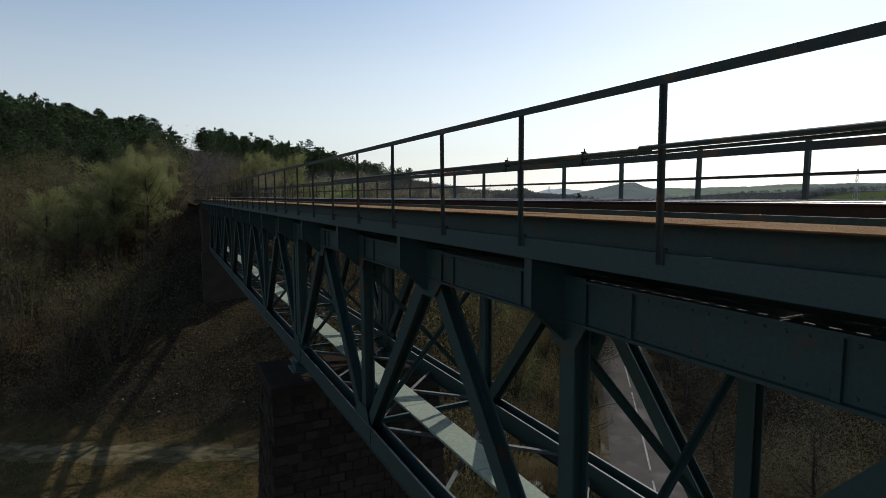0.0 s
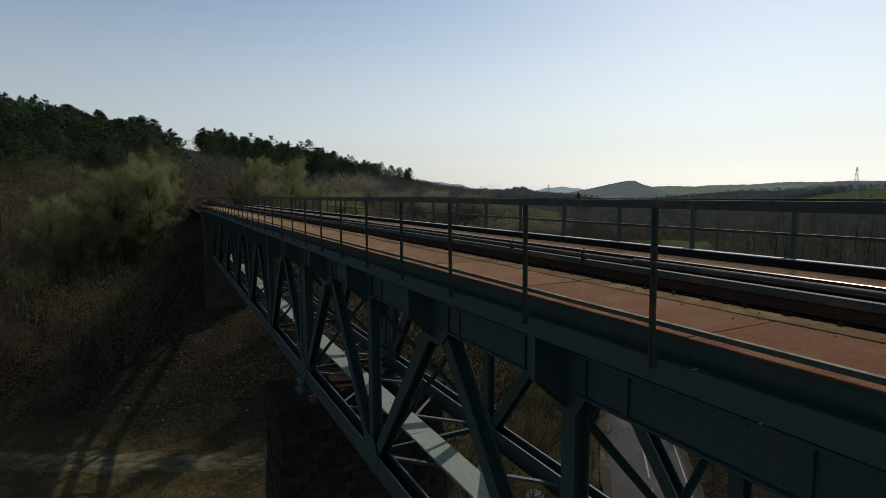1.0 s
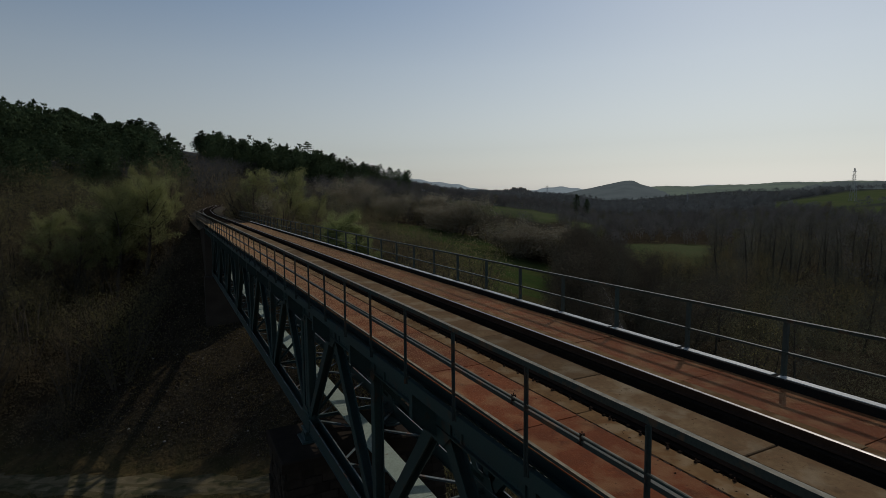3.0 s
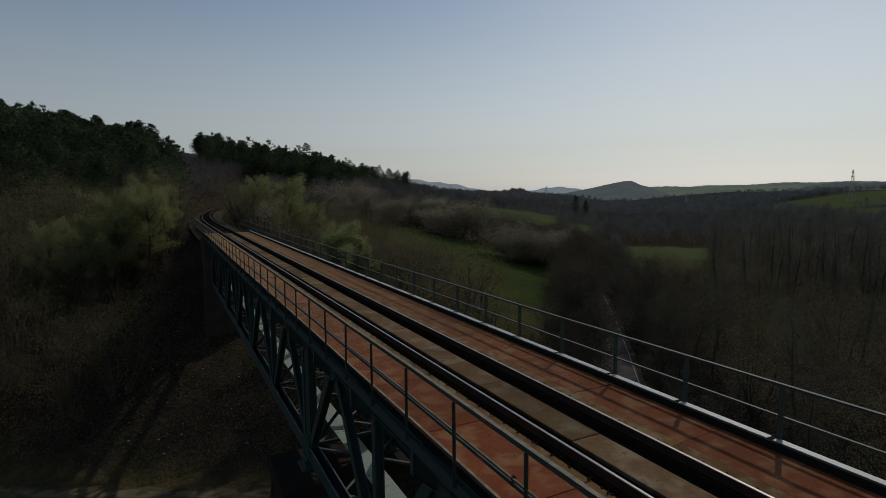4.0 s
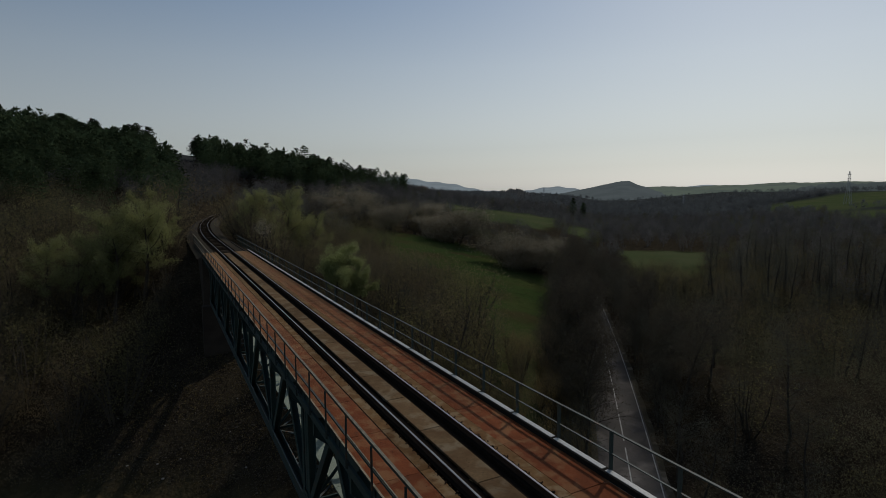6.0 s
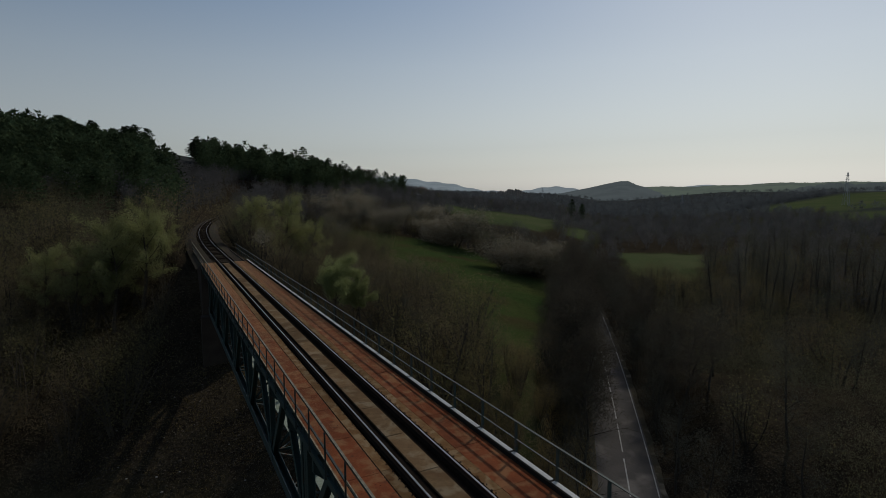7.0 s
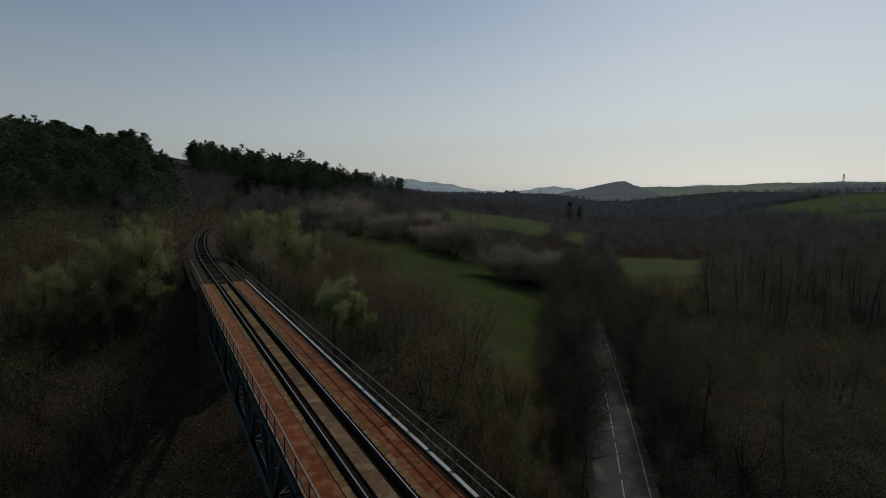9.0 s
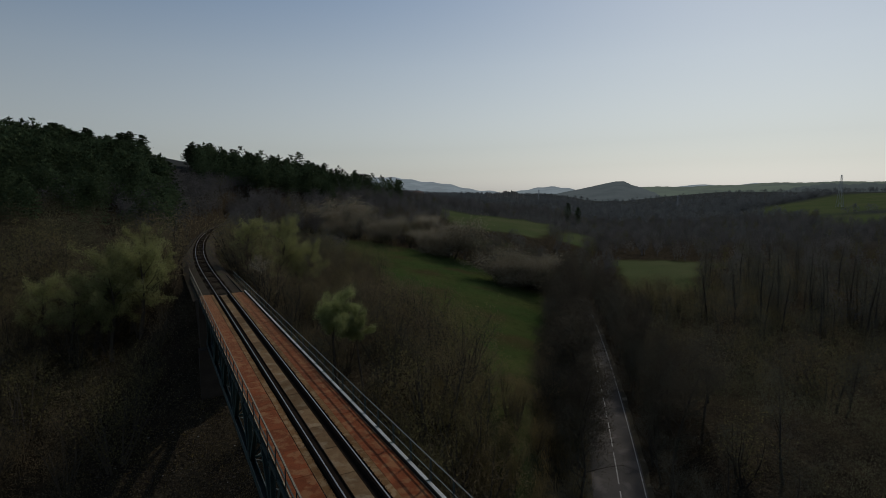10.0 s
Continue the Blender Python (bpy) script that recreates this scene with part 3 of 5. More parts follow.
# brackets, cross beams and bracing
for k, y in zip(range(-8, 17), nodes):
    for side in (-1, 1):
        bm = bmesh.new()
        prof = [(2.62, -0.49), (2.62, -1.06), (2.12, -1.5), (2.02, -1.5), (2.02, -0.49)]
        rings = [[bm.verts.new((side * a, y + o, b)) for a, b in prof] for o in (-0.012, 0.012)]
        for i in range(5):
            bm.faces.new((rings[0][i], rings[0][(i + 1) % 5], rings[1][(i + 1) % 5], rings[1][i]))
        bm.faces.new(rings[0][::-1])
        bm.faces.new(rings[1])
        sweep(bm, [(side * 2.625, y, -0.49), (side * 2.625, y, -1.06), (side * 2.125, y, -1.51)], section_rect(0.14, 0.012), up=(0.6 * side, 0, 0.8))
        bp("bracket", bm)
    bm = bmesh.new()
    sweep(bm, [(-2.1, y, -0.69), (1.95, y, -0.69)], section_i(0.22, 0.8, 0.03))
    bp("cross_beam", bm)
    if k % 2 == 0:
        bm = bmesh.new()
        sweep(bm, [(-TX + 0.17, y, -5.62), (TX - 0.17, y, -5.62)], section_i(0.09, 0.13, 0.012))
        bp("bottom_strut", bm)
        for a, b in ((-1, 1), (1, -1)):
            bm = bmesh.new()
            sweep(bm, [(a * (TX - 0.14), y + 0.04 * a, -5.5), (b * (TX - 0.14), y + 0.04 * a, -1.75)], section_l(0.11, 0.09, 0.012), up=(0, 1, 0))
            bp("sway_brace", bm)
            bm = bmesh.new()
            rings = [[bm.verts.new((a * p, y + o, q)) for p, q in ((1.72, -1.3), (1.3, -1.3), (1.36, -1.62), (1.55, -1.95), (1.72, -1.95))] for o in (0.05, 0.068)]
            for i in range(5):
                bm.faces.new((rings[0][i], rings[0][(i + 1) % 5], rings[1][(i + 1) % 5], rings[1][i]))
            bm.faces.new(rings[0][::-1])
            bm.faces.new(rings[1])
            bp("corner_plate", bm)
    if k < 16:
        for a, b in ((-1, 1), (1, -1)):
            # braces take the paler steel too, as sun on their tops
            bm = bmesh.new()
            sweep(bm, [(a * (TX - 0.15), y + 0.25, -5.72 + 0.03 * a), (b * (TX - 0.15), y + PANEL - 0.25, -5.72 + 0.03 * a)], section_l(0.10, 0.07, 0.012))
            bp("lateral_brace", bm, STEEL_SUNLIT, "bracing angle painted pale where the sun catches it")
for x in (-0.78, 0.78, -2.25, 2.25):
    bm = bmesh.new()
    d = 0.72 if abs(x) < 1 else 0.15 if x > 0 else 0.42
    top = -0.39 if abs(x) < 1 else -0.05
    sweep(bm, [(x, Y0 - 0.3, top - d / 2), (x, Y_END, top - d / 2)], section_i(0.18, d, 0.02))
    bp("stringer" if abs(x) < 1 else "deck_bearer", bm)
for side in (-1, 1):
    bm = bmesh.new()
    sweep(bm, [(side * 2.68, Y0 - 0.3, -0.38), (side * 2.68, Y_END, -0.38)], section_c(0.09, 0.23, 0.014, -side))
    bp("edge_beam", bm)
# hung inspection walkway: long pale boards on thin hangers
for y in np.arange(Y0 + 0.2, Y1 - 3, 3.93):
    box_bm = boxes((-0.75, -0.04, y + 0.01, y + 3.92, -5.60, -5.54))
    bp("walkway_board", box_bm, PLANK, "pale weathered inspection walkway board")

# deck: joints differ along the run
slab_joints = [13.27 - 3.24 * k for k in range(13, 0, -1)] + [13.27 + 2.61 * k for k in range(0, 22)]
red_joints = [11.1 - 2.8 * k for k in range(15, 0, -1)] + [11.1 + 2.65 * k for k in range(0, 23)]


def deck_row(name, joints, x0, x1, z0, z1, mat, label, chamfer=0.004, gap=0.012, tilt=0.004):
    rng = random.Random(name + str(x0))
    cache = {}
    for a, b in zip(joints, joints[1:]):
        b = min(b, Y_END)
        if b - a < 0.3:
            continue
        key = round(b - a, 2)
        if key not in cache:
            bm = chamfered(-(x1 - x0) / 2, (x1 - x0) / 2, -(b - a) / 2 + gap / 2, (b - a) / 2 - gap / 2, z0 - z1, 0, chamfer)
            me = bpy.data.meshes.new(name)
            bm.to_mesh(me)
            bm.free()
            me.materials.append(mat)
            cache[key] = me
        ob = under_bridge(linked(name, cache[key], mat, bridge, label))
        ob.matrix_basis = pose((x0 + x1) / 2 + rng.uniform(-0.006, 0.006), (a + b) / 2, z1 + rng.uniform(-tilt, tilt), rng.uniform(-0.12, 0.12), rng.uniform(-0.25, 0.25), 0)


deck_row("deck_plate", red_joints, -2.60, -1.352, -0.032, -0.018, RUST, "rusty red steel walkway plate with dark stains")
deck_row("deck_plate", [j + 0.3 for j in red_joints], 1.30, 2.46, -0.032, -0.018, RUST, "rusty red steel walkway plate with dark stains")
deck_row("edge_plate", [j + 0.05 for j in red_joints], -1.322, -1.0, -0.028, -0.012, STRIP, "worn brown steel strip beside the rail")
deck_row("edge_plate", [j + 0.25 for j in red_joints], 0.96, 1.29, -0.028, -0.012, STRIP, "worn brown steel strip beside the rail")
deck_row("concrete_slab", slab_joints, -0.335, 0.335, -0.10, -0.03, SLAB, "stained concrete slab between the rails", 0.012, 0.03)
# bolts and clips along the strips
bm = bmesh.new()
rng = random.Random(5)
for x in (-1.04, 1.0):
    for y in np.arange(Y0, Y_END - 0.3, 0.47):
        x_, y_ = x + rng.uniform(-0.012, 0.012), y + rng.uniform(-0.06, 0.06)
        box(bm, x_ - 0.016, x_ + 0.016, y_ - 0.016, y_ + 0.016, -0.014, 0.008)
        box(bm, x_ - 0.008, x_ + 0.008, y_ - 0.008, y_ + 0.008, 0.008, 0.035)
tagged(bp("bolts", bm, RAIL_SIDE), kind="stuff")
bm = bmesh.new()
rng = random.Random(6)
for x in (-0.992, 0.952):
    for y in np.arange(Y0, Y_END - 0.3, 0.23):
        if rng.random() < 0.7:
            x_, y_, q = x + rng.uniform(-0.02, 0.02), y + rng.uniform(-0.08, 0.08), rng.uniform(0.012, 0.03)
            box(bm, x_ - 0.022, x_ + 0.022, y_ - q, y_ + q, -0.06, rng.uniform(-0.005, 0.025))
tagged(bp("grit", bm, TIMBER, "tarry dark grit along the rail channel"), kind="stuff")
# added blocks in the plate joint, splitting the sun below into dashes
bm = bmesh.new()
for y in np.arange(Y0, Y_END, 0.18):
    box(bm, -1.362, -1.32, y, y + 0.09, -0.035, -0.02)
tagged(bp("clip_strip", bm, RAIL_SIDE), kind="stuff")
bm = bmesh.new()
rng = random.Random(8)
for i in range(520):
    y_ = Y0 + 40 + rng.uniform(-12, 68) ** 1.0 if i % 3 else rng.uniform(0, 16)
    x_ = rng.choice((-1.16, -1.16, 1.1, -1.16, 1.1, -1.6)) + rng.gauss(0, 0.14)
    if y_ > Y_END - 1:
        continue
    q, w = rng.uniform(0.006, 0.018), rng.uniform(0.004, 0.011)
    a = rng.uniform(0, 3.14)
    c, s = math.cos(a), math.sin(a)
    base = [bm.verts.new((x_ + q * u * c - w * v * s, y_ + q * u * s + w * v * c, -0.016)) for u, v in ((-1, -1), (1, -1), (1, 1), (-1, 1))]
    top = bm.verts.new((x_, y_, -0.016 + rng.uniform(0.005, 0.014)))
    for k in range(4):
        bm.faces.new((base[k], base[(k + 1) % 4], top))
tagged(bp("debris", bm, RAIL_SIDE, "small stones and rust flakes lying on the deck"), kind="stuff")
for x in (-0.753, 0.753):
    bp("rail_bearer", boxes((x - 0.15, x + 0.15, Y0, Y_END, -0.22, -0.022), (x - 0.41 if x > 0 else x - 0.21, x + 0.21 if x > 0 else x + 0.41, Y0, Y_END, -0.222, -0.13)), TIMBER, "dark timber bearer under the rail")
# timber sleepers under the rails
bm = chamfered(-1.3, 1.3, -0.12, 0.12, -0.16, 0, 0.01)
me = bpy.data.meshes.new("sleeper")
bm.to_mesh(me)
bm.free()
for y in np.arange(Y0, Y_END, 0.655):
    under_bridge(linked("sleeper", me, TIMBER, bridge)).matrix_basis = pose(0, y, -0.225)
sleeper_ground = bpy.data.meshes.new("sleeper")
bm = chamfered(-1.25, 1.25, -0.12, 0.12, -0.2, 0, 0.012)
bm.to_mesh(sleeper_ground)
bm.free()
for y in np.arange(Y_END + 0.5, 225, 0.68):
    slope = math.degrees(math.atan(0.00164 * max(y - 85, 0)))
    ob = tagged(linked("sleeper", sleeper_ground, TIMBER), "dark tarred timber railway sleeper in ballast", "sleeper", "sleepers of the line")
    ob.matrix_basis = pose(float(track_x(y)), y, -0.035, 0, 0, -slope)
# kerb along the far walkway
bm = bmesh.new()
sweep(bm, [(2.47, Y0, 0.05), (2.47, Y_END, 0.05)], section_c(0.24, 0.15, 0.012, 1))
bp("kerb", bm, KERB, "dark steel kerb along the walkway")
for k in range(-16, 33):
    y = NODE0 + 0.06 + PITCH * k
    bp("kerb_cover", chamfered(2.53, 2.69, y + 0.05, y + PITCH - 0.05, 0.126, 0.136, 0.004), KERB_TOP, "worn kerb cover strip with its sun sheen painted pale")

# rails with guard of the running surface polished
def rail_thing(x):
    ys = list(np.arange(Y0 - 3, 84, 8.0)) + list(np.arange(85, 232, 3.0))
    line = [(float(track_x(y)) + x, y, -0.006) for y in ys]
    t = thing("rail", "rust-brown steel running rail with polished head", "rail", "rails of the line", at=(x, Y0, -0.02))
    m = Matrix.Translation((x, Y0, -0.02)).inverted()
    bm = bmesh.new()
    sweep(bm, line, [(-0.0625, 0), (0.0625, 0), (0.0625, 0.012), (0.012, 0.03), (0.012, 0.105), (0.035, 0.115), (0.035, 0.136), (-0.035, 0.136), (-0.035, 0.115), (-0.012, 0.105), (-0.012, 0.03), (-0.0625, 0.012)])
    part("rail_body", bm, RAIL_SIDE, t).matrix_parent_inverse = m
    bm = bmesh.new()
    sweep(bm, line, [(-0.029, 0.136), (0.029, 0.136), (0.013, 0.1415), (-0.013, 0.1415)])
    part("rail_head", bm, RAIL_TOP, t, "polished running surface").matrix_parent_inverse = m


for x in (-0.753, 0.753):
    rail_thing(x)

# ---- railings ----
def railing(side, y_far):
    t = thing("railing", "rust-stained painted steel angle railing along the bridge", "railing", "bridge railings", at=(side * 2.68, Y0, 0))
    m = Matrix.Translation((side * 2.68, Y0, 0)).inverted()
    bm = bmesh.new()
    near = side < 0
    foot, leg, tall = (-0.36, 0.044, 1.1) if near else (0.0, 0.07, 1.07)
    sweep(bm, [(0, 0, foot), (0, 0, tall)], section_l(leg, leg, 0.01, 1, 1), up=(0, 1, 0))
    box(bm, -0.01, 0.05, -0.05, 0.01, foot, foot + 0.14)
    for z in (0.54, tall - 0.04):
        box(bm, -0.008, 0.0, -0.04, -0.018, z - 0.012, z + 0.012)
    me = bpy.data.meshes.new("post")
    bm.to_mesh(me)
    bm.free()
    rng = random.Random(side)
    k = -16
    while NODE0 + 0.06 + PITCH * k < y_far:
        ob = linked("post", me, POST if near else RAILING, t)
        ob.matrix_parent_inverse = m
        ob.matrix_basis = pose(side * 2.69, NODE0 + (0.06 if near else -0.03) + PITCH * k, 0, rng.uniform(-0.5, 0.5), rng.uniform(-0.5, 0.5), 0 if near else 180)
        k += 1

    def bar(name, x, z, prof, mat=RAILING, label="", y_near=Y0, y_stop=y_far):
        bm = bmesh.new()
        line = [(x + 0.006 * math.sin(y * 0.9), y, z + 0.005 * math.sin(y * 0.37 + side)) for y in [*np.arange(y_near, y_stop, PITCH), y_stop]]
        sweep(bm, line, prof)
        part(name, bm, mat, t, label).matrix_parent_inverse = m

    if near:
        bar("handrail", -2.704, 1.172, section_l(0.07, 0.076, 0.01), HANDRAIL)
        bar("mid_rail", -2.70, 0.545, section_l(0.06, 0.056, 0.009), POST)
        bar("toe_rail", -2.64, 0.073, section_l(0.05, 0.045, 0.008), TOE, "worn toe rail with its sunlit top painted pale")
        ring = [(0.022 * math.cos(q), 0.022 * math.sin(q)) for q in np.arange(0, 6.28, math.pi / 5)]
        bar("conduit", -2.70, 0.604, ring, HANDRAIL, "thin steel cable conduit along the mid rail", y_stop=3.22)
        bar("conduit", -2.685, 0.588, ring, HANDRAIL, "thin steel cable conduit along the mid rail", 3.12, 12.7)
        for y in (3.92, 5.25):
            bm = boxes((-2.712, -2.645, y, y + 0.012, 0.50, 0.625), (-2.718, -2.70, y - 0.03, y + 0.042, 0.508, 0.52), (-2.70, -2.692, y - 0.03, y + 0.035, 0.622, 0.632), (-2.69, -2.682, y - 0.003, y + 0.005, 0.62, 0.66))
            part("clamp", bm, RAIL_SIDE, t, "small dark bolted clamp").matrix_parent_inverse = m
    else:
        bar("handrail", 2.722, 1.128, section_l(0.07, 0.066, 0.01, -1))
        bar("mid_rail", 2.722, 0.554, section_l(0.055, 0.05, 0.009, -1))


railing(-1, 86.0)
railing(1, 81.0)

# ---- piers and abutments ----
def masonry(name, label, x0, x1, y0, y1, z0, z1, batter, course=0.55, length=1.1, kind="structure"):
    """A battered stone body with proud blocks, one object each."""
    t = thing(name, label, "pier", kind=kind, at=((x0 + x1) / 2, (y0 + y1) / 2, z0))
    m = Matrix.Translation(((x0 + x1) / 2, (y0 + y1) / 2, z0)).inverted()
    hgt = z1 - z0
    bm = bmesh.new()
    bx = batter * hgt
    v = [bm.verts.new(p) for p in ((x0 - bx, y0 - bx, z0), (x1 + bx, y0 - bx, z0), (x1 + bx, y1 + bx, z0), (x0 - bx, y1 + bx, z0), (x0, y0, z1 - 0.4), (x1, y0, z1 - 0.4), (x1, y1, z1 - 0.4), (x0, y1, z1 - 0.4))]
    for f in ((3, 2, 1, 0), (4, 5, 6, 7), (0, 1, 5, 4), (1, 2, 6, 5), (2, 3, 7, 6), (3, 0, 4, 7)):
        bm.faces.new([v[i] for i in f])
    part("core", bm, MORTAR, t).matrix_parent_inverse = m
    rng = random.Random(name + str(y0))
    blocks = []
    for w in range(3):
        bm = chamfered(-length / 2 + 0.012, length / 2 - 0.012, -course / 2 + 0.012, course / 2 - 0.012, -0.05, 0.03 + 0.012 * w, 0.02)
        me = bpy.data.meshes.new("stone_block")
        bm.to_mesh(me)
        bm.free()
        me.materials.append(STONE)
        blocks.append(me)
    tilt = math.degrees(math.atan(batter))
    n_rows, count, rest = int((hgt - 0.4) / course), 0, bmesh.new()
    for r in range(n_rows):
        z = z1 - 0.4 - course * (r + 0.5)
        o = batter * (z1 - z)
        for face in range(4):
            lo, hi = ((x0 - o, x1 + o) if face in (0, 2) else (y0 - o, y1 + o))
            n = max(1, round((hi - lo) / length))
            for i in range(n):
                f = lo + (hi - lo) * (i + 0.5 + (0.25 if r % 2 else -0.25) * (0 < i < n - 1)) / n
                s = (hi - lo) / n / length
                if face == 0:
                    q = pose(f, y0 - o, z, 90 - tilt, 0, 0)
                elif face == 2:
                    q = pose(f, y1 + o, z, 90 - tilt, 0, 180)
                elif face == 1:
                    q = pose(x1 + o, f, z, 90 - tilt, 0, 90)
                else:
                    q = pose(x0 - o, f, z, 90 - tilt, 0, -90)
                q = q @ pose(rng.uniform(-0.03, 0.03), rng.uniform(-0.03, 0.03), 0, rng.uniform(-4, 4), rng.uniform(-4, 4), rng.uniform(-3, 3)) @ Matrix.Diagonal((s * rng.uniform(0.82, 1.12), rng.uniform(0.8, 1.12), rng.uniform(0.6, 1.5), 1))
                if count < 300:
                    ob = linked("stone_block", rng.choice(blocks), STONE, t)
                    ob.matrix_parent_inverse, ob.matrix_basis = m, q
                else:
                    first = len(rest.verts)
                    rest.from_mesh(rng.choice(blocks))
                    rest.verts.ensure_lookup_table()
                    for vv in rest.verts[first:]:
                        vv.co = q @ vv.co
                count += 1
    if count > 300:
        low = tagged(part("lower_stones", rest, STONE, t), kind="stuff")
        low.matrix_parent_inverse = m
    part("cap_stone", chamfered(x0 - 0.18, x1 + 0.18, y0 - 0.18, y1 + 0.18, z1 - 0.42, z1, 0.05), STONE, t, "projecting cap stone").matrix_parent_inverse = m
    return t


PIER_Y = NODE0 + 4 * PANEL
masonry("bridge_pier", "dark weathered masonry bridge pier on the valley floor", -3.2, 3.2, PIER_Y - 1.5, PIER_Y + 1.5, -21.5, -6.45, 0.045, 0.36, 0.6)
for side in (-1, 1):
    b = thing("bridge_bearing", "cast steel bridge bearing on the pier cap", "bearing", "bridge bearings", at=(side * TRUSS[side], PIER_Y, -6.45))
    m = Matrix.Translation((side * TRUSS[side], PIER_Y, -6.45)).inverted()
    part("base_plate", chamfered(side * TRUSS[side] - 0.45, side * TRUSS[side] + 0.45, PIER_Y - 0.5, PIER_Y + 0.5, -6.45, -6.38, 0.015), STEEL, b).matrix_parent_inverse = m
    bm = bmesh.new()
    sweep(bm, [(side * TRUSS[side] - 0.32, PIER_Y, -6.2), (side * TRUSS[side] + 0.32, PIER_Y, -6.2)], [(0.36, -0.18), (0.36, -0.12), (0.16, 0.04), (0.12, 0.1), (-0.12, 0.1), (-0.16, 0.04), (-0.36, -0.12), (-0.36, -0.18)])
    part("rocker", bm, STEEL, b).matrix_parent_inverse = m
    part("saddle", chamfered(side * TRUSS[side] - 0.3, side * TRUSS[side] + 0.3, PIER_Y - 0.4, PIER_Y + 0.4, -6.1, -6.0, 0.015), STEEL, b).matrix_parent_inverse = m


def abutment(y0, y1, z_seat, back):
    t = thing("abutment", "brown weathered concrete bridge abutment", "abutment", kind="structure", at=(0, (y0 + y1) / 2, -14))
    m = Matrix.Translation((0, (y0 + y1) / 2, -14)).inverted()
    front, rear = (y0, y1) if back else (y1, y0)
    s = 1 if back else -1
    part("front_wall", chamfered(-3.0, 3.0, min(front, front + s * 1.4), max(front, front + s * 1.4), -14, z_seat, 0.05), CONCRETE, t).matrix_parent_inverse = m
    part("back_wall", chamfered(-2.72, 2.72, min(front + s * 1.4, front + s * 2.2), max(front + s * 1.4, front + s * 2.2), -14, -0.12, 0.03), CONCRETE, t).matrix_parent_inverse = m
    for q in (-1, 1):
        part("wing_wall", chamfered(min(q * 2.35, q * 2.5), max(q * 2.35, q * 2.5), min(front + s * 2.2, rear), max(front + s * 2.2, rear), -12, -0.1, 0.03), CONCRETE, t).matrix_parent_inverse = m


abutment(Y1 - 0.6, Y_END + 17, -6.1, True)
abutment(Y0 - 17, Y0 + 0.6, -6.1, False)

# ---- plants ----
def tri_cloud(centres, length, width, up_bias, rng, spread=1.0):
    """Thin triangles (twigs) or small ones (leaves) that start at the given points."""
    n = len(centres)
    d = rng.normal(size=(n, 3)) * spread
    d[:, 2] += up_bias
    d /= np.linalg.norm(d, axis=1, keepdims=True) + 1e-9
    side = np.cross(d, rng.normal(size=(n, 3)))
    side /= np.linalg.norm(side, axis=1, keepdims=True) + 1e-9
    ln = length * rng.uniform(0.5, 1.3, (n, 1))
    wd = width * rng.uniform(0.6, 1.3, (n, 1))
    v = np.stack([centres - side * wd / 2, centres + side * wd / 2, centres + d * ln], 1).reshape(-1, 3)
    return v, np.arange(3 * n).reshape(-1, 3)


def merged(*meshes):
    """Vertices and triangles of several meshes as one."""
    vs, fs, base = [], [], 0
    for v, f in meshes:
        vs.append(v)
        fs.append(f + base)
        base += len(v)
    return np.concatenate(vs), np.concatenate(fs)


def tube_rows(verts, faces, pts, radii, k):
    """Adds a tapered tube through pts."""
    base = len(verts)
    for i, (p, r) in enumerate(zip(pts, radii)):
        d = np.asarray(pts[min(i + 1, len(pts) - 1)]) - np.asarray(pts[max(i - 1, 0)])
        d = d / (np.linalg.norm(d) + 1e-9)
        a = np.cross(d, (0.31, 0.87, 0.38))
        a /= np.linalg.norm(a) + 1e-9
        b = np.cross(d, a)
        for j in range(k):
            w = 2 * math.pi * j / k
            verts.append(tuple(np.asarray(p) + r * (math.cos(w) * a + math.sin(w) * b)))
    for i in range(len(pts) - 1):
        for j in range(k):
            faces.append((base + i * k + j, base + i * k + (j + 1) % k, base + (i + 1) * k + (j + 1) % k, base + (i + 1) * k + j))


def bent(p, d, length, n, rng, lift, wob):
    pts = [np.array(p, float)]
    d = np.array(d, float)
    for _ in range(n):
        d = d + rng.normal(size=3) * wob
        d[2] += lift
        d /= np.linalg.norm(d)
        pts.append(pts[-1] + d * length / n)
    return pts


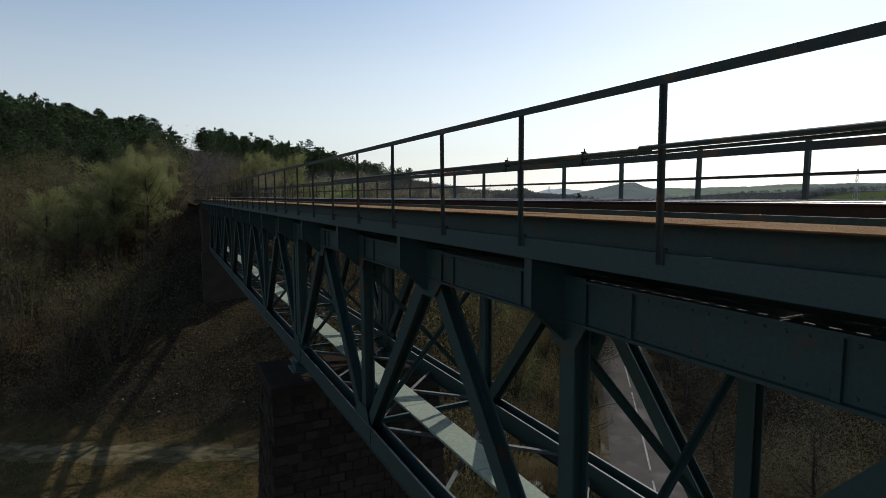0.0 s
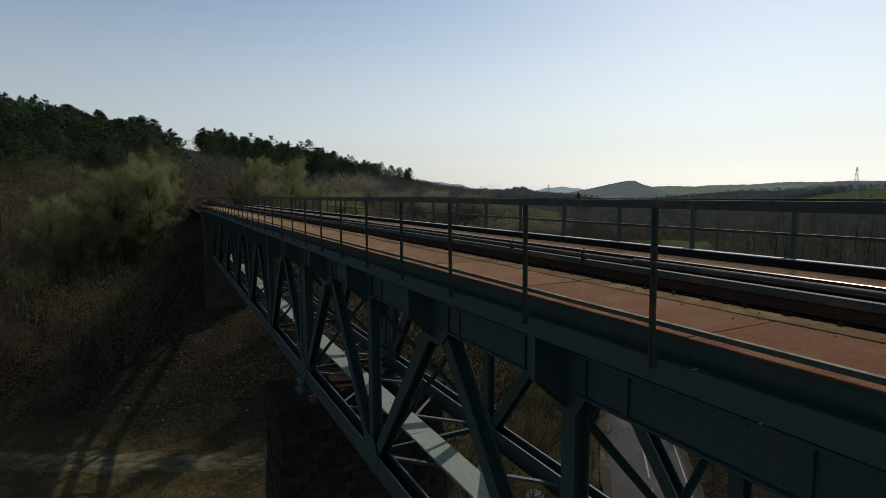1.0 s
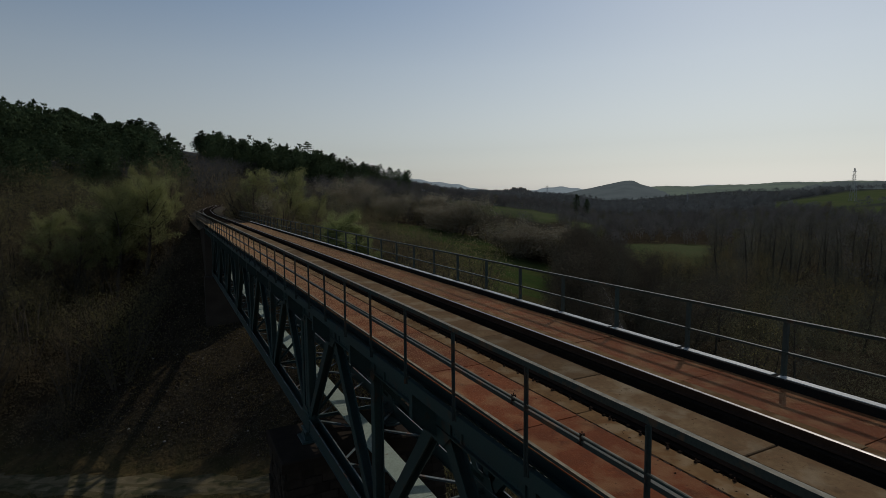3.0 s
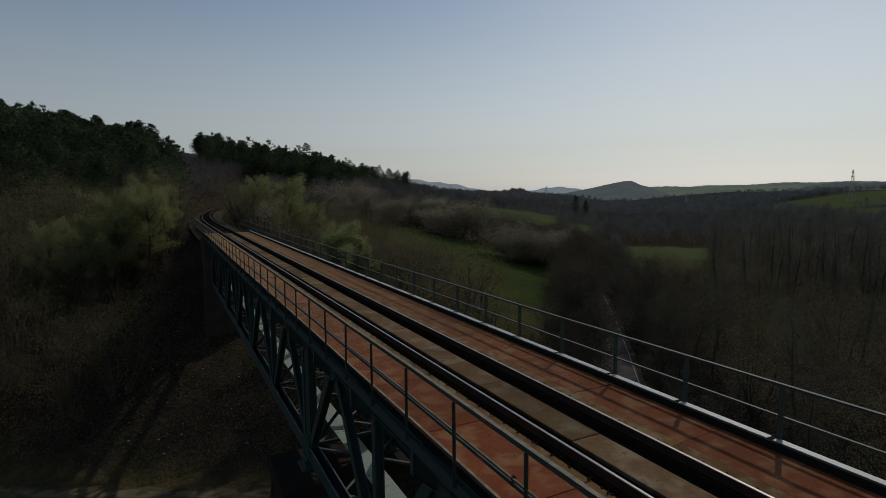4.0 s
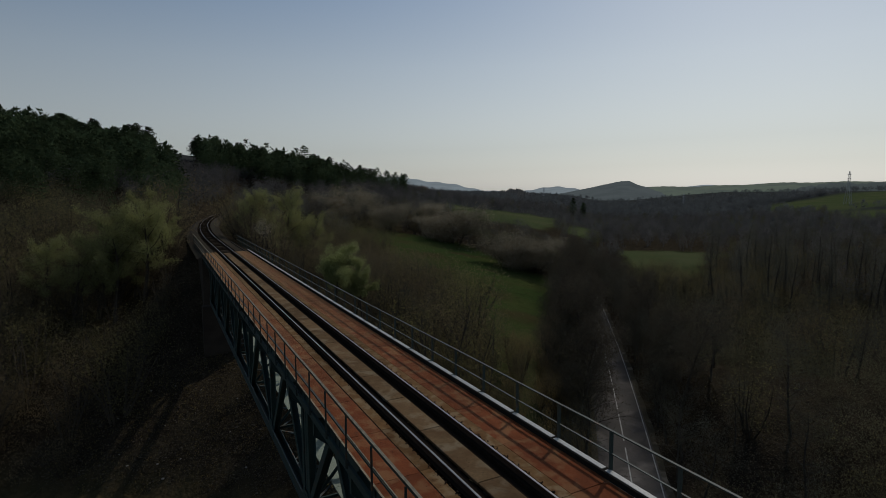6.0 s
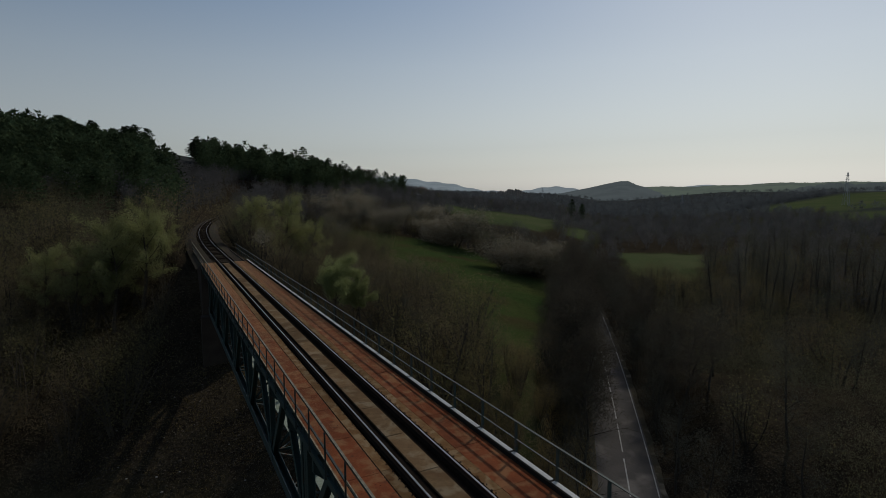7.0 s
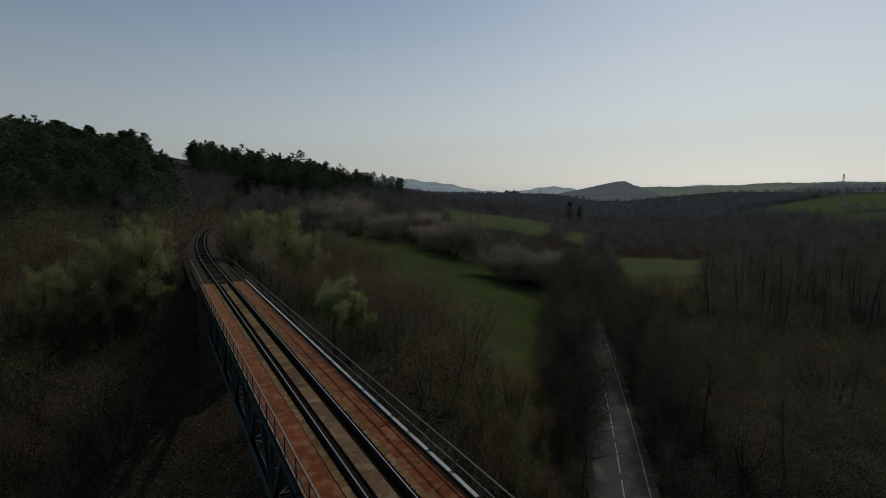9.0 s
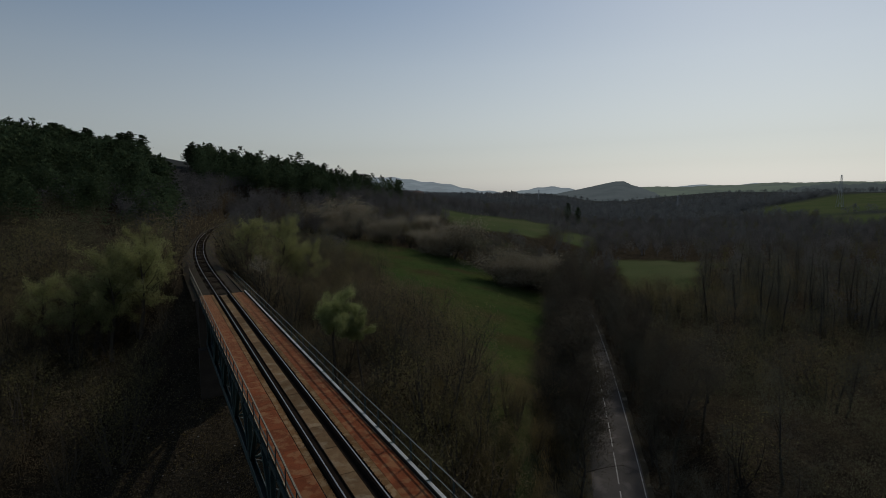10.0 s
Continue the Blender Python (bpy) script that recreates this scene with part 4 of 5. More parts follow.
def skeleton_of(seed, height, spread, limbs, subs, trunk_r, low=0.25, stems=1):
    """Trunk and limbs as tapered tubes, and the points along the thin ends on which twigs or leaves sit."""
    rng = np.random.default_rng(seed)
    verts, faces, tips = [], [], []
    for st in range(stems):
        ang = rng.uniform(0, 6.28)
        lean = (0.06 if stems == 1 else 0.45) * rng.uniform(0.3, 1.2)
        hgt = height * (1 if stems == 1 else rng.uniform(0.65, 1.0))
        trunk = bent((0.25 * math.cos(ang) * (stems > 1), 0.25 * math.sin(ang) * (stems > 1), -0.3), (lean * math.cos(ang), lean * math.sin(ang), 1), hgt + 0.3, 6, rng, 0.02, 0.07)
        rad = trunk_r * (1 if stems == 1 else 0.5)
        tube_rows(verts, faces, trunk, [rad * (1.25 - 1.12 * i / 6) for i in range(7)], 6 if stems == 1 else 3)
        for i in range(limbs):
            f = low + (0.97 - low) * (i + rng.uniform(0, 0.8)) / limbs
            k = min(int(f * 6), 5)
            p = trunk[k] + (trunk[k + 1] - trunk[k]) * (f * 6 - k)
            a = i * 2.4 + rng.uniform(-0.5, 0.5)
            ln = spread * (1.05 - 0.6 * abs(f - 0.45)) * rng.uniform(0.7, 1.1)
            limb = bent(p, (math.cos(a), math.sin(a), rng.uniform(0.35, 1.1)), ln, 3, rng, 0.09, 0.12)
            r0 = rad * (0.55 - 0.38 * f)
            tube_rows(verts, faces, limb, [r0, r0 * 0.7, r0 * 0.45, r0 * 0.2], 3)
            for q in range(subs):
                g = rng.uniform(0.25, 1.0)
                kk = min(int(g * 3), 2)
                p2 = limb[kk] + (limb[kk + 1] - limb[kk]) * (g * 3 - kk)
                sub = bent(p2, limb[kk + 1] - limb[kk] + rng.normal(size=3) * ln * 0.28, ln * rng.uniform(0.25, 0.5), 2, rng, 0.1, 0.2)
                if stems == 1:
                    tube_rows(verts, faces, (sub[0], sub[2]), [r0 * 0.3, 0.008], 3)
                tips.append(np.array(sub))
    return verts, faces, tips, rng


def on_tips(tips, per, rng, fuzz):
    out = []
    for s in tips:
        t = rng.uniform(0, 1.999, per)
        k = t.astype(int)
        f = (t - k)[:, None]
        out.append(s[k] + (s[k + 1] - s[k]) * f + rng.normal(size=(per, 3)) * fuzz)
    return np.concatenate(out)


def plant(name, label, category, seed, height, spread, limbs, subs, trunk_r, clouds, group, low=0.25, stems=1, bark=BARK):
    """A tree or bush: trunk with limbs, and crowns of twigs or leaves. clouds: (part, material, per tip, length, width, up, fuzz)."""
    verts, faces, tips, rng = skeleton_of(seed, height, spread, limbs, subs, trunk_r, low, stems)
    t = thing(name, label, category, group)
    raw("trunk" if stems == 1 else "stem", verts, faces, bark, t)
    for pname, mat, per, ln, wd, up, fuzz in clouds:
        v, f = tri_cloud(on_tips(tips, per, rng, fuzz), ln, wd, up, rng)
        raw(pname, v.tolist(), f.tolist(), mat, t)
    return t


def leafy_cloud(mat, per, size, fuzz):
    return ("leaves", mat, per, size, size * 0.8, 0.0, fuzz)


def twig_cloud(mat, per, ln=0.6, wd=0.024, up=0.5, fuzz=0.2):
    return ("crown", mat, per, ln, wd, up, fuzz)


place_rng = random.Random(11)


class Kind:
    """A few model plants of one kind, set out as copies of their own size and turn."""

    def __init__(self, models):
        self.models, self.used = models, [False] * len(models)

    def put(self, x, y, size=1.0, sink=0.1, wide=1.0):
        i = place_rng.randrange(len(self.models))
        s = size * place_rng.uniform(0.85, 1.15)
        m = pose(x, y, ground_at(x, y) - sink, place_rng.uniform(-4, 4), place_rng.uniform(-4, 4), place_rng.uniform(0, 360)) @ Matrix.Diagonal((s * wide, s * wide, s, 1))
        if self.used[i]:
            ob = copy_thing(self.models[i], m)
        else:
            ob = self.models[i]
            ob.matrix_basis = m
            self.used[i] = True
        return ob

    def finish(self):
        for u, ob in zip(self.used, self.models):
            if not u:
                for o in (*ob.children_recursive, ob):
                    bpy.data.objects.remove(o)


bare = Kind([plant("bare_tree", "bare grey-brown deciduous tree with fine twigs", "tree", 20 + i, 9.5 + 0.8 * i, 4.3, 14, 5, 0.15, [twig_cloud(TWIG_GREY, 36, 0.3, 0.042, 0.4, 0.62)], "bare valley trees") for i in range(4)])
roadside = Kind([plant("roadside_tree", "dense bare roadside tree with a broad twiggy crown", "tree", 160 + i, 9.6 + 0.8 * i, 4.2, 15, 6, 0.16, [twig_cloud(TWIG_DARK, 84, 0.28, 0.06, 0.4, 0.5)], "trees along the road", low=0.14) for i in range(3)])
poplar = Kind([plant("tall_bare_tree", "tall slender bare tree with upright limbs", "tree", 40 + i, 15 + i, 2.9, 15, 5, 0.22, [twig_cloud(TWIG_GREY, 36, 0.32, 0.045, 0.7, 0.48)], "tall trees along the stream", low=0.35) for i in range(3)])
brush = Kind([plant("bare_bush", "bare brown bush of many thin stems", "bush", 60 + i, 4.6, 1.7, 4, 4, 0.13, [twig_cloud(TWIG_BROWN, 17, 0.22, 0.032, 0.6, 0.45)], "bushes on the slope", 0.15, 7) for i in range(4)])
budding = Kind([plant("budding_bush", "olive-brown bush just coming into leaf", "bush", 80 + i, 5.4, 1.9, 4, 4, 0.13, [twig_cloud(TWIG_OLIVE, 13, 0.22, 0.032, 0.6, 0.44), leafy_cloud(LEAF_BUD, 7, 0.1, 0.4)], "bushes on the slope", 0.15, 7) for i in range(3)])
catkin = Kind([plant("catkin_bush", "golden-brown bush hung with catkins", "bush", 180 + i, 4.4, 1.9, 4, 4, 0.12, [twig_cloud(TWIG_BROWN, 14, 0.22, 0.032, 0.6, 0.44), leafy_cloud(LEAF_GOLD, 34, 0.09, 0.42)], "catkin bushes under the bridge", 0.1, 7) for i in range(2)])
willow = Kind([plant("willow", "spreading willow with fresh yellow-green leaves", "tree", 100 + i, 11.5, 4.6, 15, 6, 0.24, [twig_cloud(TWIG_OLIVE, 8, 0.4, 0.03), leafy_cloud(LEAF_WILLOW, 165, 0.135, 0.27)], "willows in leaf", 0.34) for i in range(3)])
fresh = Kind([plant("budding_tree", "tall tree with a rounded crown of fresh green leaves", "tree", 140 + i, 13.0, 3.1, 14, 6, 0.2, [twig_cloud(TWIG_OLIVE, 6, 0.4, 0.03), leafy_cloud(LEAF_FRESH, 240, 0.13, 0.24)], "trees in fresh leaf", 0.68) for i in range(2)])
thorn = Kind([plant("blossom_tree", "small slender tree with a tuft of white blossom", "tree", 190, 6.6, 1.3, 7, 4, 0.07, [twig_cloud(TWIG_GREY, 8, 0.3, 0.03, 0.5, 0.25), leafy_cloud(BLOSSOM, 26, 0.11, 0.25)], "blossoming trees", 0.72)])
blossom = Kind([plant("blossom_bush", "white blossoming thorn bush at the meadow edge", "bush", 120 + i, 5.0, 2.3, 5, 5, 0.14, [twig_cloud(TWIG_BROWN, 22, 0.3, 0.04, 0.5, 0.35), leafy_cloud(BLOSSOM, 60, 0.115, 0.4)], "blossoming bushes", 0.15, 7) for i in range(2)])


def scatter(n, x0, x1, y0, y1, test, gap, tries=40):
    """Random places in a rectangle that pass the test and keep apart."""
    out, cells = [], {}
    for _ in range(n * tries):
        if len(out) >= n:
            break
        x, y = place_rng.uniform(x0, x1), place_rng.uniform(y0, y1)
        if not test(x, y):
            continue
        g = gap * place_rng.uniform(0.7, 1.3)
        c = (int(x // gap), int(y // gap))
        if any((x - a) ** 2 + (y - b) ** 2 < g * g for i in (-1, 0, 1) for j in (-1, 0, 1) for a, b in cells.get((c[0] + i, c[1] + j), ())):
            continue
        out.append((x, y))
        cells.setdefault(c, []).append((x, y))
    return out


def left_slope(x, y):
    v = path_side(x, y)
    return v > 4.5 and x < -11.5 + 0.25 * max(y - 58, 0) and abs(x - float(track_x(y))) > 5.2


def right_bank(x, y):
    s, u = road_frame(x, y)
    return u > 7 + max(float(road_bend(s)), 0) and x < float(bank_edge(y)) - 1.2 and x > 5.5 + float(track_x(y)) and y > 5 and (x - 12.5) ** 2 + (y - 56) ** 2 > 16 and (x - 13.5) ** 2 + (y - 26.5) ** 2 > 16 and (x - 6.8) ** 2 + (y - 84.5) ** 2 > 16


# the slope left of the bridge
for x, y in scatter(125, -62, -4, 50, 112, left_slope, 3.2):
    front = -21 < x < -4 and 62 < y < 88
    (brush if place_rng.random() < 0.68 else budding).put(x, y, 0.95 if front else 1.0 + 0.5 * min(max(path_side(x, y) - 4, 0) / 20, 1))
for x, y in scatter(26, -58, -21, 56, 118, lambda x, y: left_slope(x, y) and path_side(x, y) > 9, 6.0):
    bare.put(x, y, 0.75)
for x, y, s in ((-7.2, 89, 0.95), (-10.5, 87, 1.06), (-13.5, 89, 1.1), (-9.2, 82, 1.0), (-12.8, 83, 1.05), (-6.9, 84.5, 0.8), (-15.0, 86, 1.08), (-9.8, 93, 0.95), (-17.6, 84.5, 1.12), (-20.6, 87, 1.05)):
    willow.put(x, y, s)
for x, y, s in ((6.8, 98, 0.92), (9.3, 100, 1.02), (12.2, 101, 1.06), (8.6, 93, 0.75), (15.2, 104, 0.95), (17, 99, 0.8)):
    willow.put(x, y, s)
for x, y, s in ((11.2, 57.0, 1.0), (13.6, 57.4, 0.86)):
    fresh.put(x, y, s)
thorn.put(5.1, 77.7)
# golden bushes under the bridge, above the road
for x, y in scatter(34, 9, 40, 27, 50, lambda x, y: 4.2 < beside_road(x, y)[1] < 22 and x > 9, 2.6):
    catkin.put(x, y, 0.95)
# thickets right of the bridge, down to the meadow
for x, y in scatter(150, 4, 44, 6, 135, right_bank, 3.3):
    (brush if place_rng.random() < (0.8 if y > 48 else 0.45) else budding).put(x, y, 1.2)
for x, y in scatter(56, 6, 44, 12, 150, lambda x, y: right_bank(x + 5, y), 4.6):
    bare.put(x, y, 0.85)


# trees along both sides of the road
def road_left(x, y):
    s, u = beside_road(x, y)
    return 4.6 < u < 9.0 and 4 < s < 122


def road_right(x, y):
    s, u = beside_road(x, y)
    return -75 < u < -4.2 and -62 < s < 146 and not (s > 88 and u > -44)


for x, y in scatter(46, 25, 130, 30, 150, road_left, 3.4):
    bare.put(x, y, 0.85)
for x, y in scatter(36, 25, 130, 30, 150, road_left, 2.4):
    brush.put(x, y, 0.9)
for x, y in scatter(125, 0, 215, -60, 175, road_right, 6.0):
    bare.put(x, y, 0.95)
for x, y in scatter(85, 0, 215, -60, 175, lambda x, y: road_right(x, y) and road_frame(x, y)[1] < -9, 4.5):
    (brush if place_rng.random() < 0.5 else budding).put(x, y, 1.3)
for x, y in scatter(46, 90, 230, 40, 190, lambda x, y: road_right(x, y) and road_frame(x, y)[0] > 70 and road_frame(x, y)[1] < -22, 5.5):
    poplar.put(x, y, 0.95)


for s_ in np.arange(5, 112, 4.4):
    roadside.put(*by_road(s_ + place_rng.uniform(-1, 1), place_rng.uniform(3.7, 5.4)), place_rng.uniform(0.95, 1.2))
for s_ in np.arange(8, 112, 7.0):
    roadside.put(*by_road(s_ + place_rng.uniform(-1, 1), -place_rng.uniform(5.6, 7.0)), place_rng.uniform(0.8, 1.05))
for s_ in np.arange(-8, 128, 4.2):
    off = place_rng.uniform(3.6, 5.2)
    bare.put(*by_road(s_, -off - 0.6), place_rng.uniform(0.7, 1.05))


# sparse brush reaching into the meadow
for x, y in scatter(14, 18, 62, 40, 120, lambda x, y: right_bank(x - 4, y) and not right_bank(x, y), 2.6):
    (brush if place_rng.random() < 0.7 else budding).put(x, y, 0.6)


# hedge at the far edge of the meadow
def hedge_line(x, y):
    s, u = road_frame(x, y)
    edge = 126 - 27 * float(smooth(52, 26, u))
    return 1 < s - edge < 24 + 14 * float(smooth(52, 26, u)) and 8 < u < 125


for x, y in scatter(100, 20, 160, 95, 250, hedge_line, 3.9):
    place_rng.choice((brush, brush, budding, bare, bare)).put(x, y, 1.15)
for x, y in scatter(60, 90, 180, 60, 140, lambda x, y: 84 < road_frame(x, y)[0] < 128 and -44 < road_frame(x, y)[1] < -5, 3.2):
    (brush if place_rng.random() < 0.5 else budding).put(x, y, 0.85)
for s_, u_, k, w in ((97, 27, 1.75, 1.75), (101, 21, 1.0, 1.2), (128, 62, 1.3, 1.2), (131, 78, 0.9, 1.1), (128, 96, 0.8, 1.1), (121, 50, 1.1, 1.1), (150, 70, 1.5, 1.1), (142, 100, 1.4, 1.1)):
    blossom.put(ROAD_P[0] + ROAD_D[0] * s_ - ROAD_D[1] * u_, ROAD_P[1] + ROAD_D[1] * s_ + ROAD_D[0] * u_, k, wide=w)
# crowns that close over the road
for s_, u_, k in ((-14, 4.0, 1.0), (-3, 4.2, 1.05), (6, 3.8, 1.0), (14, 3.7, 1.1), (23, 3.8, 1.15), (33, 3.7, 1.1), (44, 3.9, 1.15), (54, 3.7, 1.15), (66, 3.9, 1.15), (77, 3.8, 1.2), (88, 4.0, 1.2), (98, 3.8, 1.2), (118, 3.4, 1.2), (121, -3.0, 1.2), (126, 1.5, 1.2), (130, 6.0, 1.2), (133, -3.5, 1.1)):
    bare.put(*by_road(s_, u_), k, wide=1.1)
for k in (bare, roadside, poplar, brush, budding, catkin, willow, fresh, thorn, blossom):
    k.finish()


# ---- pines on the ridges ----
def pine_mesh(seed, height, tiers, per, size, low=0.42, slim=1.0):
    """Straight trunk, bare below, with tiers of flat spreading boughs that shorten to a blunt tip."""
    rng = np.random.default_rng(seed)
    verts, faces, pts = [], [], []
    lean = rng.normal(size=2) * 0.02 * height
    tube_rows(verts, faces, [(0, 0, -0.5), (lean[0] * 0.4, lean[1] * 0.4, height * 0.5), (lean[0], lean[1], height * 0.98)], [0.26, 0.18, 0.04], 5)
    for i in range(tiers):
        f = low + (0.985 - low) * (i / (tiers - 1)) ** 0.9
        g = (f - low) / (1 - low)
        reach = slim * height * 0.2 * (1 - g ** 2.6) ** 0.7 * (0.65 + 0.35 * min(1, g * 3)) + 0.45
        for j in range(5):
            a = j * 1.2566 + i * 0.9 + rng.uniform(-0.45, 0.45)
            ln = reach * rng.uniform(0.55, 1.15)
            z = height * f + rng.uniform(-0.25, 0.25)
            c0, c1 = np.array([lean[0] * f, lean[1] * f, z]), np.array([lean[0] * f + ln * math.cos(a), lean[1] * f + ln * math.sin(a), z + 0.12 * ln])
            if j % 2 == 0 and g < 0.7:
                tube_rows(verts, faces, [tuple(c0), tuple(c1)], [0.06, 0.02], 3)
            w = np.sqrt(rng.uniform(0.1, 1.1, (per, 1)))
            pts.append(c0 + (c1 - c0) * w + rng.normal(size=(per, 3)) * (0.16 * ln + 0.12, 0.16 * ln + 0.12, 0.10))
    v, f = tri_cloud(np.concatenate(pts), size, size * 0.75, 0.25, rng)
    return verts, faces, v, f


def pine_thing(seed):
    tv, tf, v, f = pine_mesh(seed, 16.0, 11, 16, 0.7, 0.36 + 0.04 * (seed % 3), 0.95 + 0.12 * (seed % 2))
    t = thing("pine", "dark green pine with a ragged layered crown", "tree", "pines on the ridge")
    raw("trunk", tv, tf, BARK, t)
    raw("crown", v.tolist(), f.tolist(), LEAF_PINE, t)
    return t


pine = Kind([pine_thing(200 + i) for i in range(5)])


def ridge_edge(az_lo, az_hi, d_lo, d_hi, n, gap, kind, size, need=None):
    got = []
    for _ in range(n * 30):
        if len(got) >= n:
            break
        a, d = radians(place_rng.uniform(az_lo, az_hi)), place_rng.uniform(d_lo, d_hi)
        x, y = -6.5 + d * math.sin(a), d * math.cos(a)
        if (need and not need(x, y)) or any((x - p) ** 2 + (y - q) ** 2 < gap * gap for p, q in got):
            continue
        got.append((x, y))
        kind.put(x, y, size * place_rng.choice((0.9, 0.94, 0.97, 1.0, 1.0, 1.02, 1.05)))
    return got


ridge_edge(-12.5, -0.6, 350, 400, 125, 4.0, pine, 1.02)
ridge_edge(3.0, 15.5, 385, 450, 125, 4.2, pine, 1.0)
ridge_edge(15.5, 20.5, 430, 500, 24, 8.0, pine, 0.85)
pine.finish()


def open_pine(seed):
    tv, tf, v, f = pine_mesh(seed, 17.0, 10, 34, 0.55, 0.34, 1.15)
    t = thing("open_pine", "tall black pine with flat layered boughs and bare trunk", "tree", "pines at the edge of the wood")
    raw("trunk", tv, tf, BARK, t)
    raw("crown", v.tolist(), f.tolist(), LEAF_PINE, t)
    return t


edge_pine = Kind([open_pine(230 + i) for i in range(3)])
for az, d, s in ((-0.55, 372, 1.0), (-0.95, 376, 1.1), (-1.5, 380, 1.1), (-2.2, 384, 0.85), (3.0, 392, 0.75), (3.45, 398, 0.88), (4.1, 402, 0.88), (5.0, 410, 0.95), (7.2, 420, 1.1), (13.5, 430, 1.0), (15.9, 440, 0.9)):
    edge_pine.put(-6.5 + d * math.sin(radians(az)), d * math.cos(radians(az)), s)
edge_pine.finish()


def wood(name, label, places, make, mat_crown, trunks=True):
    """A far wood, one object: many small rough trees set on the ground."""
    rng = np.random.default_rng(len(places))
    models = [make(i) for i in range(5)]
    vs, fs, base = [], [], 0
    for x, y, s in places:
        v, f = models[rng.integers(5)]
        a = rng.uniform(0, 6.28)
        c, sn = math.cos(a), math.sin(a)
        w = np.stack([v[:, 0] * c - v[:, 1] * sn, v[:, 0] * sn + v[:, 1] * c, v[:, 2]], 1) * s * rng.uniform(0.8, 1.2) + (x, y, ground_at(x, y) - 0.3)
        vs.append(w)
        fs.append(f + base)
        base += len(v)
    ob = raw(name, np.concatenate(vs).tolist(), np.concatenate(fs).tolist(), mat_crown)
    return tagged(ob, label, "woodland", kind="stuff")


def far_pine(i):
    return pine_mesh(300 + i, 14.5 + i * 0.5, 9, 4, 1.15, 0.22, 1.15)[2:]


def far_bare(i):
    rng = np.random.default_rng(320 + i)
    n = 125
    d = rng.normal(size=(n, 3))
    d /= np.linalg.norm(d, axis=1, keepdims=True)
    p = d * rng.uniform(0.15, 1.0, (n, 1)) ** 0.6 * (2.5, 2.5, 3.3) + (0, 0, 4.6)
    return merged(tri_cloud(p, 0.55, 0.38, 0.5, rng, 0.9), tri_cloud(rng.normal(size=(3, 3)) * (0.2, 0.2, 0), 6.5, 0.22, 6.0, rng, 0.5))


def distant_bare(i):
    rng = np.random.default_rng(360 + i)
    n = 60
    d = rng.normal(size=(n, 3))
    d /= np.linalg.norm(d, axis=1, keepdims=True)
    p = d * rng.uniform(0.3, 1.0, (n, 1)) ** 0.6 * (3.6, 3.6, 4.0) + (0, 0, 5.0)
    return tri_cloud(p, 1.5, 1.0, 0.4, rng, 0.9)


def polar(n, az0, az1, d0, d1, need):
    out = []
    for _ in range(n * 25):
        if len(out) >= n:
            break
        a, d = radians(place_rng.uniform(az0, az1)), math.sqrt(place_rng.uniform(d0 * d0, d1 * d1))
        x, y = -6.5 + d * math.sin(a), d * math.cos(a)
        if need(x, y):
            out.append((x, y, 1.0))
    return out


def no_field(x, y):
    s, u = road_frame(x, y)
    if fields(x, y) > 0.25 or (188 < s < 240 and 22 < u < 96) or (84 < s < 130 and -44 < u < 0):
        return False
    if abs(x - float(track_x(y))) < 7 and y < 270:
        return False
    if abs(u - float(road_bend(s))) < 5.5 and -120 < s < 200:
        return False
    return not (-30 < x < -6 and 96 < y < 128)


pines_left = polar(950, -15, 2.2, 172, 375, lambda x, y: math.degrees(math.atan2(x + 6.5, y)) < -0.9 + (372 - math.hypot(x + 6.5, y)) * 0.016 + 0.7 * math.sin(y * 0.13) and math.sin(x * 0.09) * math.sin(y * 0.07 + 1) > -0.75)
pines_mid = polar(420, 3.5, 17, 320, 420, no_field) + polar(90, 17, 24, 380, 520, no_field)
pines_left, pines_mid = [(x, y, place_rng.uniform(0.6, 1.0) * (0.55 + 0.45 * min(1, (y - 150) / 110) + (0.15 if x < -45 else 0.0))) for x, y, _ in pines_left], [(x, y, place_rng.uniform(0.55, 1.0) + (0.12 if x < 90 else 0.0)) for x, y, _ in pines_mid]
wood("pine_wood", "dense dark pine wood on the hillside", pines_left + pines_mid, far_pine, LEAF_PINE)
brown = [(x, y, 0.4) for x, y, _ in polar(45, -1, 3.2, 345, 410, no_field)] + polar(300, -16, 16, 190, 300, no_field) + polar(330, -3, 9, 150, 330, no_field) + polar(900, 14, 34, 150, 560, no_field) + polar(1200, 34, 72, 150, 600, no_field)
wood("bare_wood", "brown bare woodland filling the valley", brown, far_bare, SCRUB_BROWN)


def behind_field(x, y):
    s, u = road_frame(x, y)
    return 690 < s < 1010 and 4 < u + 184 + 0.67 * max(s - 700, 0) < 42


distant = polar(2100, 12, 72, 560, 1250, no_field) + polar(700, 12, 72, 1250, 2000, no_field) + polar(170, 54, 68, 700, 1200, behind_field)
wood("distant_wood", "woods across the far valley, greyed by painted haze", distant, distant_bare, SCRUB_HAZED)
bud = polar(200, 5, 70, 130, 600, no_field)
wood("budding_wood", "woodland with a first touch of green", bud, far_bare, SCRUB_GREEN)

def thicket(i):
    rng = np.random.default_rng(340 + i)
    a, r = rng.uniform(0, 6.28, 140), np.sqrt(rng.uniform(0, 1, 140)) * 1.8
    p = np.stack([r * np.cos(a), r * np.sin(a), rng.uniform(0, 1, 140) ** 0.8 * (3.2 - 0.7 * r)], 1)
    return tri_cloud(p, 0.3, 0.06, 1.0, rng, 0.9)


